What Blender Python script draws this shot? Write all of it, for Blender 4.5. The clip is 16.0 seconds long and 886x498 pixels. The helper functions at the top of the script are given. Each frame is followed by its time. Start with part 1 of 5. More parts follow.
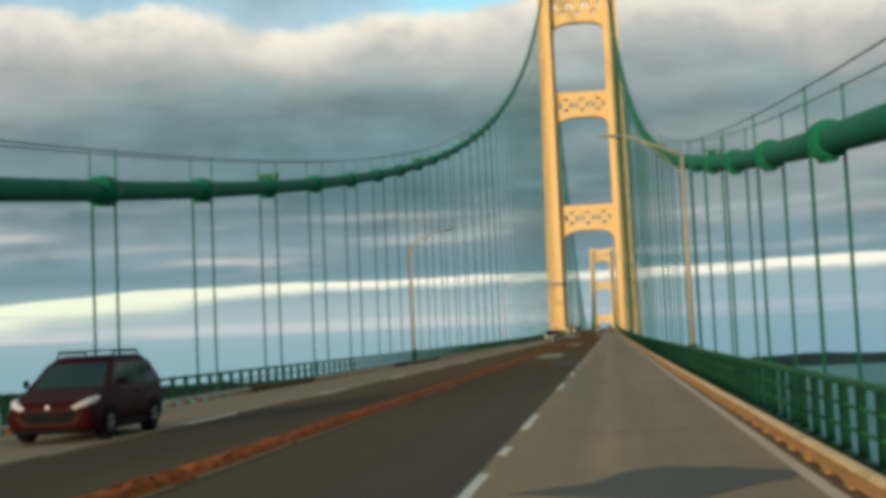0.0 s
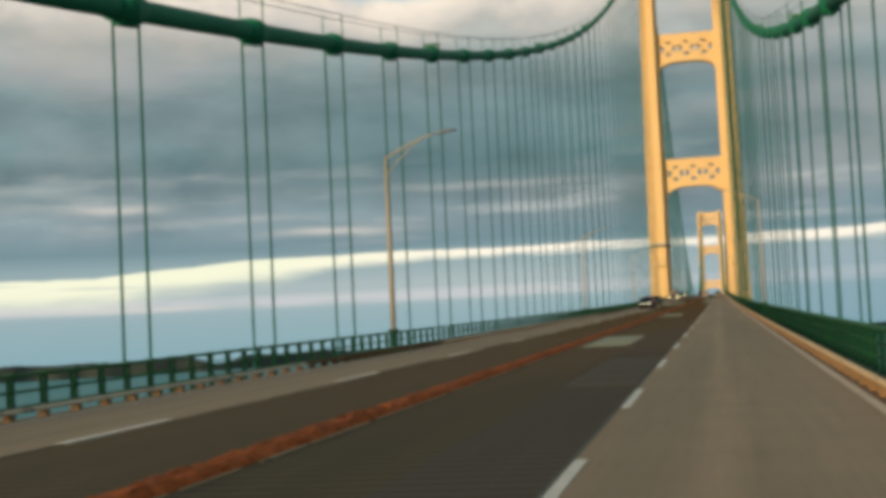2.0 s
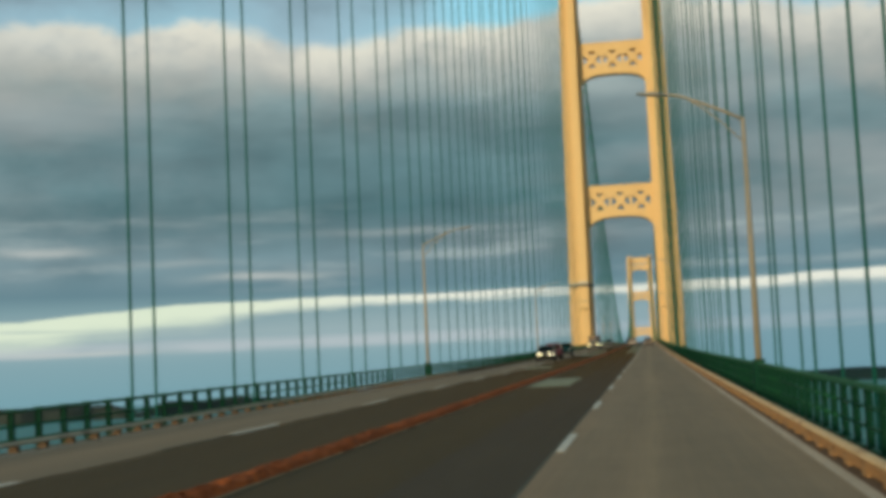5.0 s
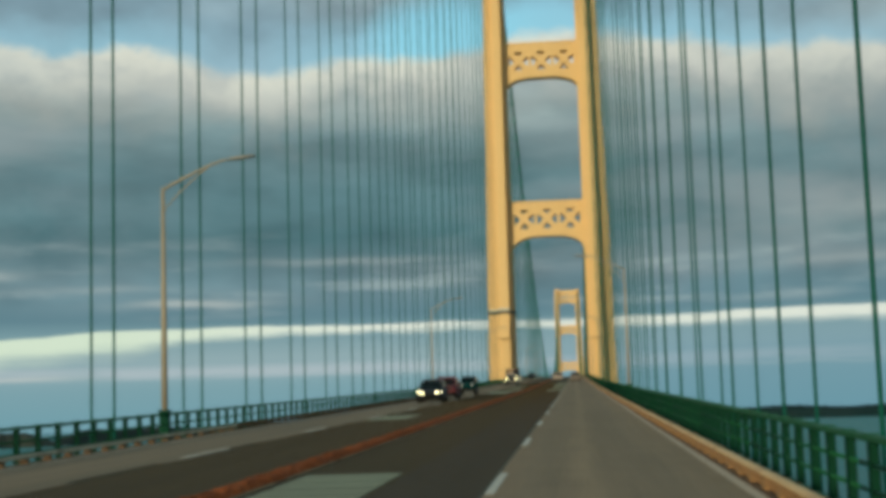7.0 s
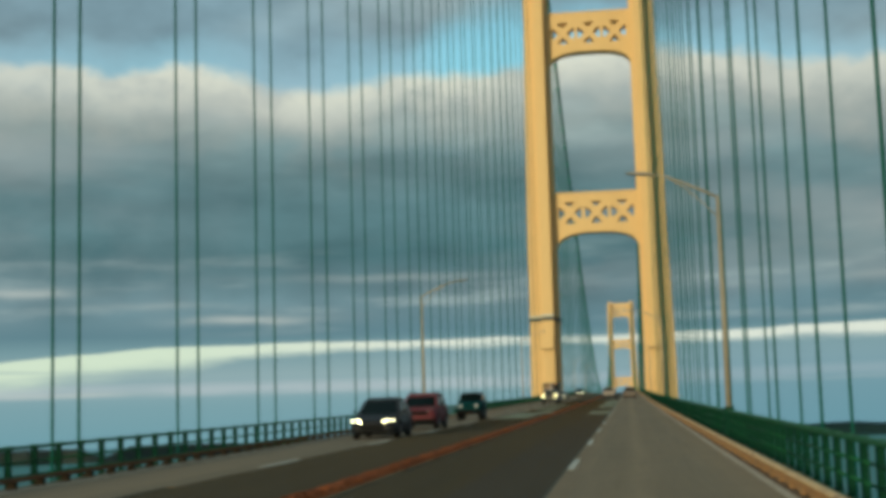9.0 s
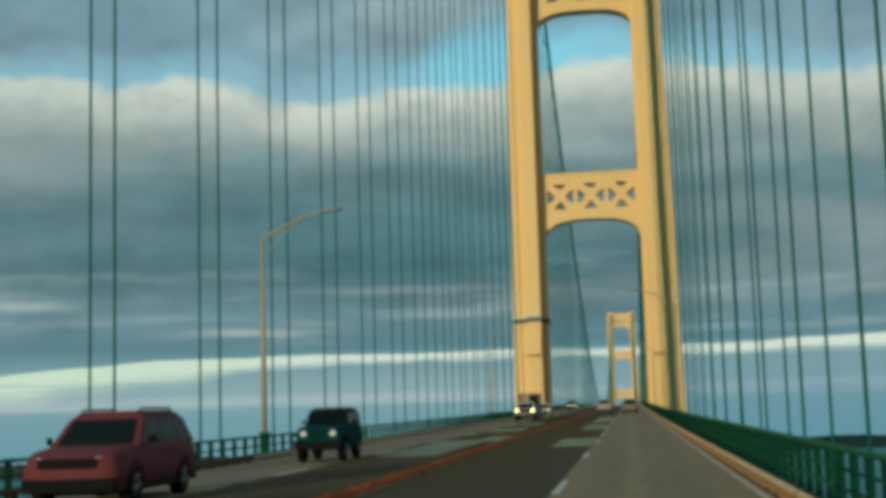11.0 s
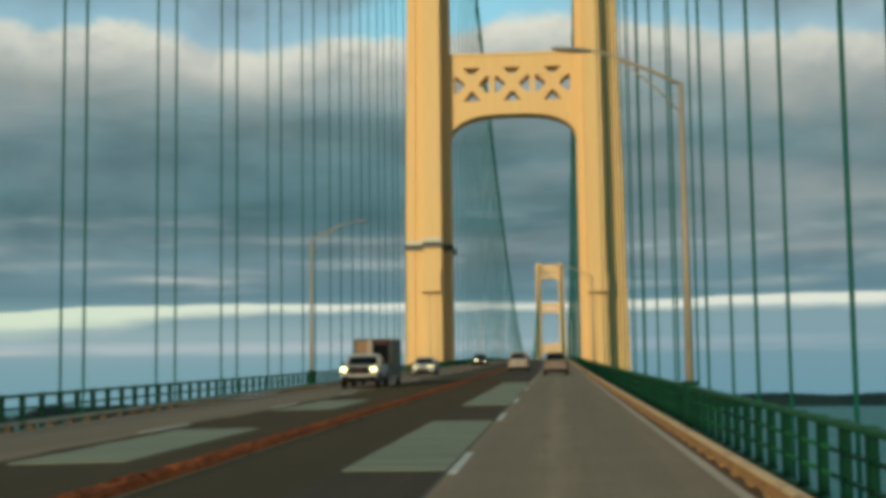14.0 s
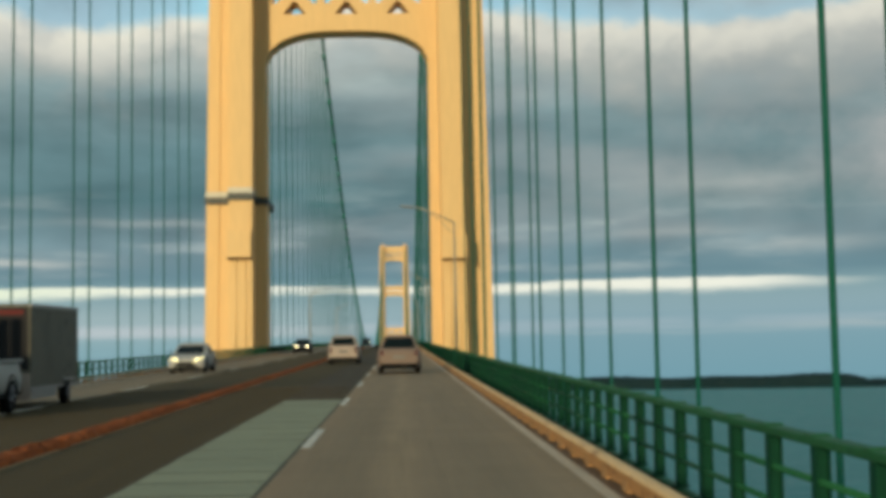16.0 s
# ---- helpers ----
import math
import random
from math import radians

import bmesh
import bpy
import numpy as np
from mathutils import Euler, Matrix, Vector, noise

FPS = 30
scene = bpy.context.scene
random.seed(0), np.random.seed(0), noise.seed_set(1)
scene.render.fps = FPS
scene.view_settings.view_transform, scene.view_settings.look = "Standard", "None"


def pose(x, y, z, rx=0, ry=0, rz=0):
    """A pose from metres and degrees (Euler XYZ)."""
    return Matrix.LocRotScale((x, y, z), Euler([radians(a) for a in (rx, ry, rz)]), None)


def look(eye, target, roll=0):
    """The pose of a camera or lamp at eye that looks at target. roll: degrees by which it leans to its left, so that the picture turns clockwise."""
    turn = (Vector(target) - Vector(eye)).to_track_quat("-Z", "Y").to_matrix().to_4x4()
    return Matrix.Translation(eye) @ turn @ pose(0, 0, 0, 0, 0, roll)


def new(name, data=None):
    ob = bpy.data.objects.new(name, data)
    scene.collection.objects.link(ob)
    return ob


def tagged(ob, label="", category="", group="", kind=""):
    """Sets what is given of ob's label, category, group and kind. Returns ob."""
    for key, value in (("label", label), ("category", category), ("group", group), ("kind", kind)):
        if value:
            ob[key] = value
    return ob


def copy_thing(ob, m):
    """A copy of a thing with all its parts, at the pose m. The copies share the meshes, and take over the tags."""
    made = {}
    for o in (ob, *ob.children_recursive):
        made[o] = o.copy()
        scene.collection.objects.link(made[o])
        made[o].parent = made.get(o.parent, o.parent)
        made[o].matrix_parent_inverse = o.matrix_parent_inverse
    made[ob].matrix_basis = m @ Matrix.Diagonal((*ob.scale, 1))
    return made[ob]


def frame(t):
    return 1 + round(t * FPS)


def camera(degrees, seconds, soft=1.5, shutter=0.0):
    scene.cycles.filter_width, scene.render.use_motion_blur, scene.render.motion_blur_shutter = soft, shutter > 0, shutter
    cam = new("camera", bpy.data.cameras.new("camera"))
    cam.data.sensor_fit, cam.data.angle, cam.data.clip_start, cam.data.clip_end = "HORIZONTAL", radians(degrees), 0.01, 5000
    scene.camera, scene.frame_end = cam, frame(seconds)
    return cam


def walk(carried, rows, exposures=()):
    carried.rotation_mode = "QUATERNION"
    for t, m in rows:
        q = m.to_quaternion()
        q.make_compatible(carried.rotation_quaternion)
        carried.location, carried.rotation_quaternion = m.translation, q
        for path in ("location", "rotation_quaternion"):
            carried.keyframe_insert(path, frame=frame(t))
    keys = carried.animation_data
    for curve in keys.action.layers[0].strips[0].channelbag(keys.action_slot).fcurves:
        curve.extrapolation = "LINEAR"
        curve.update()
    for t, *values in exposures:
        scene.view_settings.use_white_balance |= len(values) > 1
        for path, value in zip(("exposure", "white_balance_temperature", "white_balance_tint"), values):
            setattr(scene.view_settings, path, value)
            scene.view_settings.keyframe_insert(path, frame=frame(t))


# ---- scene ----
# camera path: seconds, x, y, z, yaw, pitch, roll
ROWS = [
    (0, 5.220, -465.021, -9.842, 6.549, 4.765, -2.624),
    (0.5, 5.197, -455.254, -9.648, 7.890, 4.225, -2.803),
    (1, 5.188, -445.472, -9.451, 9.386, 4.028, -2.943),
    (1.5, 5.160, -435.495, -9.249, 10.777, 3.849, -2.909),
    (2, 5.156, -425.512, -9.044, 10.878, 3.654, -2.844),
    (2.5, 5.155, -415.484, -8.837, 10.232, 3.974, -2.692),
    (3, 5.161, -405.491, -8.628, 9.377, 4.516, -2.645),
    (3.5, 5.178, -395.602, -8.420, 9.149, 4.927, -2.844),
    (4, 5.175, -385.638, -8.207, 8.986, 5.169, -3.166),
    (4.5, 5.154, -375.569, -7.992, 8.654, 5.278, -2.970),
    (5.25, 5.084, -360.382, -7.661, 7.625, 5.454, -2.421),
    (6, 5.009, -345.160, -7.327, 6.476, 5.703, -1.913),
    (6.5, 4.979, -335.009, -7.101, 5.930, 5.941, -1.787),
    (7, 4.947, -324.794, -6.872, 5.127, 6.567, -1.762),
    (7.5, 4.980, -314.663, -6.642, 5.048, 7.000, -1.669),
    (8, 5.009, -304.517, -6.411, 5.658, 7.030, -1.741),
    (8.5, 5.010, -294.355, -6.176, 6.480, 7.125, -1.758),
    (9, 4.973, -284.179, -5.940, 7.256, 7.262, -1.701),
    (9.5, 4.979, -273.986, -5.701, 7.467, 7.380, -1.695),
    (10.25, 5.033, -258.670, -5.338, 7.466, 7.643, -1.723),
    (11, 5.096, -243.319, -4.970, 7.265, 7.778, -1.743),
    (11.5, 5.118, -233.066, -4.722, 7.122, 7.670, -1.721),
    (12, 5.132, -222.797, -4.471, 6.835, 7.128, -1.617),
    (12.5, 5.158, -212.513, -4.217, 6.762, 6.636, -1.436),
    (13, 5.154, -202.214, -3.962, 6.574, 6.272, -1.226),
    (13.5, 5.149, -191.900, -3.703, 5.819, 6.031, -1.019),
    (14, 5.149, -181.570, -3.443, 4.513, 5.790, -0.797),
    (14.5, 5.166, -171.225, -3.180, 2.585, 5.497, -0.518),
    (15, 5.171, -160.915, -2.914, 0.640, 5.249, -0.662),
    (15.5, 5.157, -150.690, -2.646, -0.914, 5.027, -0.817),
    (16, 5.123, -140.549, -2.376, -1.771, 5.063, -1.014),
]
cam = camera(34.644, 16.0, soft=5.0)
walk(cam, [(t, pose(x, y, z, 90 + pitch, 0, yaw) @ pose(0, 0, 0, 0, 0, roll)) for t, x, y, z, yaw, pitch, roll in ROWS],
     exposures=[(0, .28, 6650, 11), (2, .27, 7000, 16), (2.5, .27, 7000, 16), (4, .04, 6420, 6), (6.5, -.03, 6330, 5), (7, -.08, 6160, 1), (8, -.14, 6140, -1), (9, -.08, 6160, -1), (11.5, -.18, 5890, -6), (12.5, -.16, 6060, -2), (13, -.05, 6140, 0), (13.5, -.09, 6220, 2), (14.5, -.05, 6280, 5), (15, .03, 6450, 7), (15.5, .07, 6440, 6), (16, .10, 6440, 6)])

# ---------- light ----------
SUN_AZ, SUN_EL = -160.0, 6.5      # compass from +y, clockwise; the sun stands behind and to one side
sun = new("sun", bpy.data.lights.new("sun", "SUN"))
sun.data.energy, sun.data.angle, sun.data.color = 3.1, radians(4.5), (1.0, 0.80, 0.50)
_a, _e = radians(SUN_AZ), radians(SUN_EL)
sun.matrix_world = look((0, 0, 300), (-300 * math.sin(_a) * math.cos(_e), -300 * math.cos(_a) * math.cos(_e), 300 - 300 * math.sin(_e)))


def make_world():
    w = bpy.data.worlds.new("sky")
    scene.world = w
    w.use_nodes = True
    nt = w.node_tree
    nt.nodes.clear()
    L = nt.links.new

    def nd(kind, **kw):
        n = nt.nodes.new(kind)
        for k, v in kw.items():
            n.inputs[k].default_value = v
        return n

    def mth(op, a, b=0.0, c=0.0, clamp=False):
        n = nt.nodes.new("ShaderNodeMath")
        n.operation, n.use_clamp = op, clamp
        for i, v in enumerate((a, b, c)):
            if isinstance(v, (int, float)):
                n.inputs[i].default_value = v
            else:
                L(v, n.inputs[i])
        return n.outputs[0]

    def step(v, lo, hi):
        n = nt.nodes.new("ShaderNodeMapRange")
        n.interpolation_type = "SMOOTHSTEP"
        L(v, n.inputs[0])
        n.inputs[1].default_value, n.inputs[2].default_value = lo, hi
        return n.outputs[0]

    def mix(f, a, b):
        n = nt.nodes.new("ShaderNodeMix")
        n.data_type = "RGBA"
        if isinstance(f, (int, float)):
            n.inputs[0].default_value = f
        else:
            L(f, n.inputs[0])
        for i, v in ((6, a), (7, b)):
            if isinstance(v, tuple):
                n.inputs[i].default_value = (*v, 1)
            else:
                L(v, n.inputs[i])
        return n.outputs[2]

    tc = nt.nodes.new("ShaderNodeTexCoord")
    sp = nt.nodes.new("ShaderNodeSeparateXYZ")
    L(tc.outputs["Generated"], sp.inputs[0])
    X, Y, Z = sp.outputs
    el = mth("MULTIPLY", mth("ARCSINE", Z), 57.2958)
    az = mth("MULTIPLY", mth("ARCTAN2", X, Y), 57.2958)

    def nz(ka, ke, detail=4.0, rough=0.5, off=0.0):
        cb = nt.nodes.new("ShaderNodeCombineXYZ")
        L(mth("MULTIPLY", az, ka), cb.inputs[0])
        L(mth("MULTIPLY", el, ke), cb.inputs[1])
        cb.inputs[2].default_value = off
        n = nd("ShaderNodeTexNoise", Scale=1.0, Detail=detail, Roughness=rough)
        L(cb.outputs[0], n.inputs["Vector"])
        return mth("SUBTRACT", n.outputs[0], 0.5)

    n_big, n_mid, n_fine, n_puff = nz(.055, .16, 3, .5, 3.1), nz(.11, .42, 4, .55, 7.7), nz(.35, 1.5, 4, .6, 1.3), nz(.22, .30, 5, .6, 5.2)
    n_wisp, n_ridge, n_lump = nz(.13, 1.05, 3, .5, 2.4), nz(.13, .02, 2, .5, 8.8), nz(.30, .50, 3, .5, 4.6)
    # clear sky
    sky = nt.nodes.new("ShaderNodeTexSky")
    sky.sky_type, sky.sun_disc = "NISHITA", False
    sky.sun_elevation, sky.sun_rotation = radians(SUN_EL), radians(SUN_AZ)
    clear = nt.nodes.new("ShaderNodeMix")
    clear.data_type, clear.blend_type = "RGBA", "MULTIPLY"
    clear.inputs[0].default_value = 1.0
    L(sky.outputs[0], clear.inputs[6])
    clear.inputs[7].default_value = (0.15, 0.24, 0.25, 1)

    def scaled(col_, fac):
        n = nt.nodes.new("ShaderNodeMix")
        n.data_type, n.blend_type = "RGBA", "MULTIPLY"
        n.inputs[0].default_value = 1.0
        L(col_, n.inputs[6])
        cb = nt.nodes.new("ShaderNodeCombineXYZ")
        for i in range(3):
            L(fac, cb.inputs[i])
        L(cb.outputs[0], n.inputs[7])
        return n.outputs[2]

    # layered cloud deck by height above the horizon
    e2 = mth("ADD", el, mth("MULTIPLY", n_big, mth("MULTIPLY", step(el, 3.5, 9.0), 4.0)))
    e2 = mth("ADD", e2, mth("MULTIPLY", n_mid, mth("MULTIPLY", step(el, 3.6, 7.0), 3.2)))
    rp = nt.nodes.new("ShaderNodeValToRGB")
    L(mth("DIVIDE", e2, 14.0), rp.inputs[0])
    stops = [(0.0, (.205, .355, .405)), (1.2, (.24, .37, .41)), (2.4, (.33, .42, .44)), (3.4, (.22, .33, .36)), (4.0, (.145, .24, .28)), (5.4, (.18, .265, .295)), (7.2, (.095, .180, .198)),
             (9.3, (.125, .210, .228)), (11.0, (.20, .275, .285)), (12.5, (.31, .35, .34)), (14.0, (.38, .40, .39))]
    while len(rp.color_ramp.elements) < len(stops):
        rp.color_ramp.elements.new(0.5)
    for el_, (p_, c_) in zip(rp.color_ramp.elements, stops):
        el_.position, el_.color = p_ / 14.0, (*c_, 1)
    shade = mth("ADD", 1.0, mth("MULTIPLY", mth("ADD", mth("MULTIPLY", n_mid, 1.5), n_lump), mth("MULTIPLY", step(el, 3.6, 5.5), .6)))
    col = scaled(rp.outputs[0], shade)
    # soft warm-grey swells in the deck
    n_swell = nz(.085, .30, 3, .5, 9.4)
    swell = mth("MULTIPLY", step(n_swell, -.02, .22), mth("MULTIPLY", step(el, 3.9, 6.0), .55))
    swell = mth("ADD", swell, mth("MULTIPLY", mth("MULTIPLY", step(az, 3.0, 17.0), step(el, 4.5, 7.5)), mth("ADD", .48, mth("MULTIPLY", n_puff, 1.8))), clamp=True)
    col = mix(swell, col, (.34, .355, .355))
    side = mth("MULTIPLY", step(az, -8.0, -22.0), mth("MULTIPLY", step(el, 3.6, 5.0), mth("SUBTRACT", 1.0, step(el, 8.0, 12.0))))
    col = mix(mth("MULTIPLY", side, mth("ADD", .10, mth("MULTIPLY", n_puff, .8))), col, (.34, .385, .405))
    # pale drawn-out wisps under the deck
    wisp = mth("MULTIPLY", step(mth("ADD", n_wisp, mth("MULTIPLY", n_fine, .35)), .0, .30), mth("MULTIPLY", step(el, 3.8, 4.4), mth("SUBTRACT", 1.0, step(el, 5.2, 8.8))))
    col = mix(mth("MULTIPLY", wisp, .6), col, (.48, .52, .51))
    streak = mth("MULTIPLY", step(n_wisp, -.16, .06), mth("MULTIPLY", step(el, 1.5, 1.8), mth("SUBTRACT", 1.0, step(el, 1.9, 2.3))))
    col = mix(mth("MULTIPLY", streak, .8), col, (.50, .53, .55))
    def along(stops_, lo, hi, v0, v1):
        """A height given by compass direction, smoothly joined."""
        n = nt.nodes.new("ShaderNodeValToRGB")
        n.color_ramp.interpolation = "EASE"
        mr = nt.nodes.new("ShaderNodeMapRange")
        L(az, mr.inputs[0])
        mr.inputs[1].default_value, mr.inputs[2].default_value = lo, hi
        L(mr.outputs[0], n.inputs[0])
        while len(n.color_ramp.elements) < len(stops_):
            n.color_ramp.elements.new(0.5)
        for e_, (a_, h_) in zip(n.color_ramp.elements, stops_):
            q = (h_ - v0) / (v1 - v0)
            e_.position, e_.color = (a_ - lo) / (hi - lo), (q, q, q, 1)
        return mth("MULTIPLY_ADD", n.outputs[0], v1 - v0, v0)

    def streak_at(a_, e_, wa, we):
        """A soft drawn-out patch of cloud round one direction."""
        u = mth("DIVIDE", mth("SUBTRACT", az, a_), wa)
        v = mth("DIVIDE", mth("SUBTRACT", mth("ADD", el, mth("MULTIPLY", n_lump, .35)), e_), we)
        r2 = mth("ADD", mth("MULTIPLY", u, u), mth("MULTIPLY", v, v))
        return mth("POWER", 2.718, mth("MULTIPLY", r2, -1.0))

    for a_, e_, wa, we, k_ in ((-23.8, 5.7, 1.9, .20, .55), (-15.2, 4.55, 2.4, .17, .62), (-9.0, 6.15, 5.0, .16, .25), (-19.0, 5.2, 2.5, .14, .22), (17.5, 1.75, 4.5, .15, .62), (9.0, 1.55, 6.5, .06, .35),
                               (-22.5, 1.72, 3.0, .09, .60), (13.5, 7.4, 3.2, .45, .30), (11.0, 5.5, 3.5, .22, .25), (16.5, 4.9, 3.0, .30, .30)):
        patch = mth("MULTIPLY", streak_at(a_, e_, wa, we), mth("ADD", k_, mth("MULTIPLY", n_fine, k_)), clamp=True)
        col = mix(patch, col, (.60, .585, .545))
    low = mth("MULTIPLY", step(az, -6.0, 5.0), mth("SUBTRACT", 1.0, step(el, 2.2, 3.4)))
    col = mix(mth("MULTIPLY", low, .45), col, (.15, .285, .36))
    # billowing lit crest, clear strip above it, then higher grey cloud
    crest = along(((-25.0, 14.35), (-22.6, 14.35), (-20.4, 14.1), (-17.2, 14.45), (-15.5, 14.2), (-13.2, 13.5), (-11.2, 13.55), (-9.0, 14.15), (-6.6, 14.0), (-4.0, 14.4), (-1.0, 14.8), (1.7, 14.9),
                   (4.9, 14.5), (7.5, 13.8), (11.0, 13.6), (14.5, 13.7), (20.0, 14.2)), -25.0, 20.0, 12.0, 16.0)
    crest = mth("ADD", crest, mth("ADD", mth("MULTIPLY", n_puff, 1.1), mth("MULTIPLY", n_lump, .6)))
    crest = mth("ADD", crest, mth("MULTIPLY", nz(.7, 1.0, 4, .55, 15.1), .8))
    below = mth("SUBTRACT", crest, el)
    n_cum = nz(.42, .62, 5, .55, 12.3)
    lit = mth("SUBTRACT", 1.0, step(mth("ADD", below, mth("MULTIPLY", mth("ADD", n_lump, n_puff), 2.6)), .1, 3.4))
    side_ = mth("ADD", .58, mth("MULTIPLY", step(az, -23.0, -17.0), .32))
    col = mix(mth("MULTIPLY", lit, side_), col, mix(step(below, 0.3, 2.2), (.62, .59, .53), (.47, .45, .41)))
    # sunlit cream heads along the crest
    heads = mth("MULTIPLY", mth("SUBTRACT", 1.0, step(mth("ADD", below, mth("MULTIPLY", n_cum, 4.5)), -.2, 1.9)), step(mth("ADD", n_cum, mth("MULTIPLY", n_puff, .6)), -.22, .18))
    heads = mth("MULTIPLY", heads, mth("MULTIPLY", side_, mth("SUBTRACT", 1.0, mth("MULTIPLY", step(az, 2.0, 8.0), .45))))
    col = mix(heads, col, (.93, .85, .70))
    rise = mth("MULTIPLY", below, -1.0)
    thick = along(((-25.0, .55), (-20.0, .45), (-16.0, .6), (-12.0, .9), (-9.0, .8), (-6.6, 1.8), (-4.2, 2.2), (-1.0, 1.6), (2.0, .7), (5.0, .9), (7.0, .8), (10.0, .4), (15.0, .35), (20.0, .3)), -25.0, 20.0, 0.0, 3.0)
    thick = mth("ADD", thick, mth("MULTIPLY", n_puff, 1.2))
    high = scaled(mix(step(n_big, -.15, .2), (.24, .33, .385), (.40, .455, .47)), mth("ADD", 1.0, mth("MULTIPLY", n_lump, .9)))
    blue = along(((-25.0, .40), (-18.5, .55), (-13.0, .25), (-9.0, .5), (-6.4, 1.0), (-3.0, 1.0), (0.0, .75), (3.0, .5), (6.0, .45), (10.0, .3), (20.0, .25)), -25.0, 20.0, 0.0, 1.0)
    col = mix(step(rise, -.25, .40), col, mix(blue, (.36, .45, .52), mix(.25, clear.outputs[2], (.46, .56, .66))))
    col = mix(step(mth("SUBTRACT", rise, thick), -.8, 1.3), col, high)
    far_gap = mth("MULTIPLY", step(n_big, .05, .2), step(el, 24.0, 34.0))
    col = mix(far_gap, col, clear.outputs[2])
    # bright opening under the deck, broad on one side and closing on the other
    top = along(((-25.0, 3.12), (-21.5, 3.40), (-18.3, 3.62), (-11.6, 3.70), (-4.0, 3.68), (3.2, 3.68), (10.0, 3.76), (14.0, 3.74), (20.0, 3.6)), -25.0, 20.0, 2.0, 4.0)
    top = mth("ADD", top, mth("MULTIPLY", n_fine, .26))
    under = mth("SUBTRACT", top, el)
    wide = along(((-25.0, 1.0), (-18.3, .92), (-15.0, .52), (-11.0, .38), (-4.0, .33), (3.2, .42), (10.0, .52), (13.0, .55), (20.0, .3)), -25.0, 20.0, 0.0, 2.0)
    body = mth("MULTIPLY", step(under, 0.0, .12), mth("SUBTRACT", 1.0, step(mth("DIVIDE", mth("ADD", under, mth("MULTIPLY", n_fine, .3)), wide), .55, 1.5)))
    body = mth("MULTIPLY", body, mth("SUBTRACT", 1.0, step(az, 13.0, 20.0)))
    n_cut = nz(.09, 2.4, 3, .5, 6.6)
    body = mth("MULTIPLY", body, mth("SUBTRACT", 1.0, mth("MULTIPLY", step(n_cut, .0, .2), .5)))
    col = mix(body, col, mix(step(az, -6.0, -20.0), (.84, .81, .70), (.75, .80, .62)))
    # below the horizon
    col = mix(step(el, -.25, -.40), col, (.115, .22, .25))
    tint = nt.nodes.new("ShaderNodeMix")
    tint.data_type, tint.blend_type = "RGBA", "MULTIPLY"
    tint.inputs[0].default_value = 1.0
    tint.inputs[7].default_value = (.978, 1.0, 1.01, 1)
    L(col, tint.inputs[6])
    bg = nt.nodes.new("ShaderNodeBackground")
    L(tint.outputs[2], bg.inputs[0])
    bg.inputs[1].default_value = 1.0
    out = nt.nodes.new("ShaderNodeOutputWorld")
    L(bg.outputs[0], out.inputs[0])


make_world()


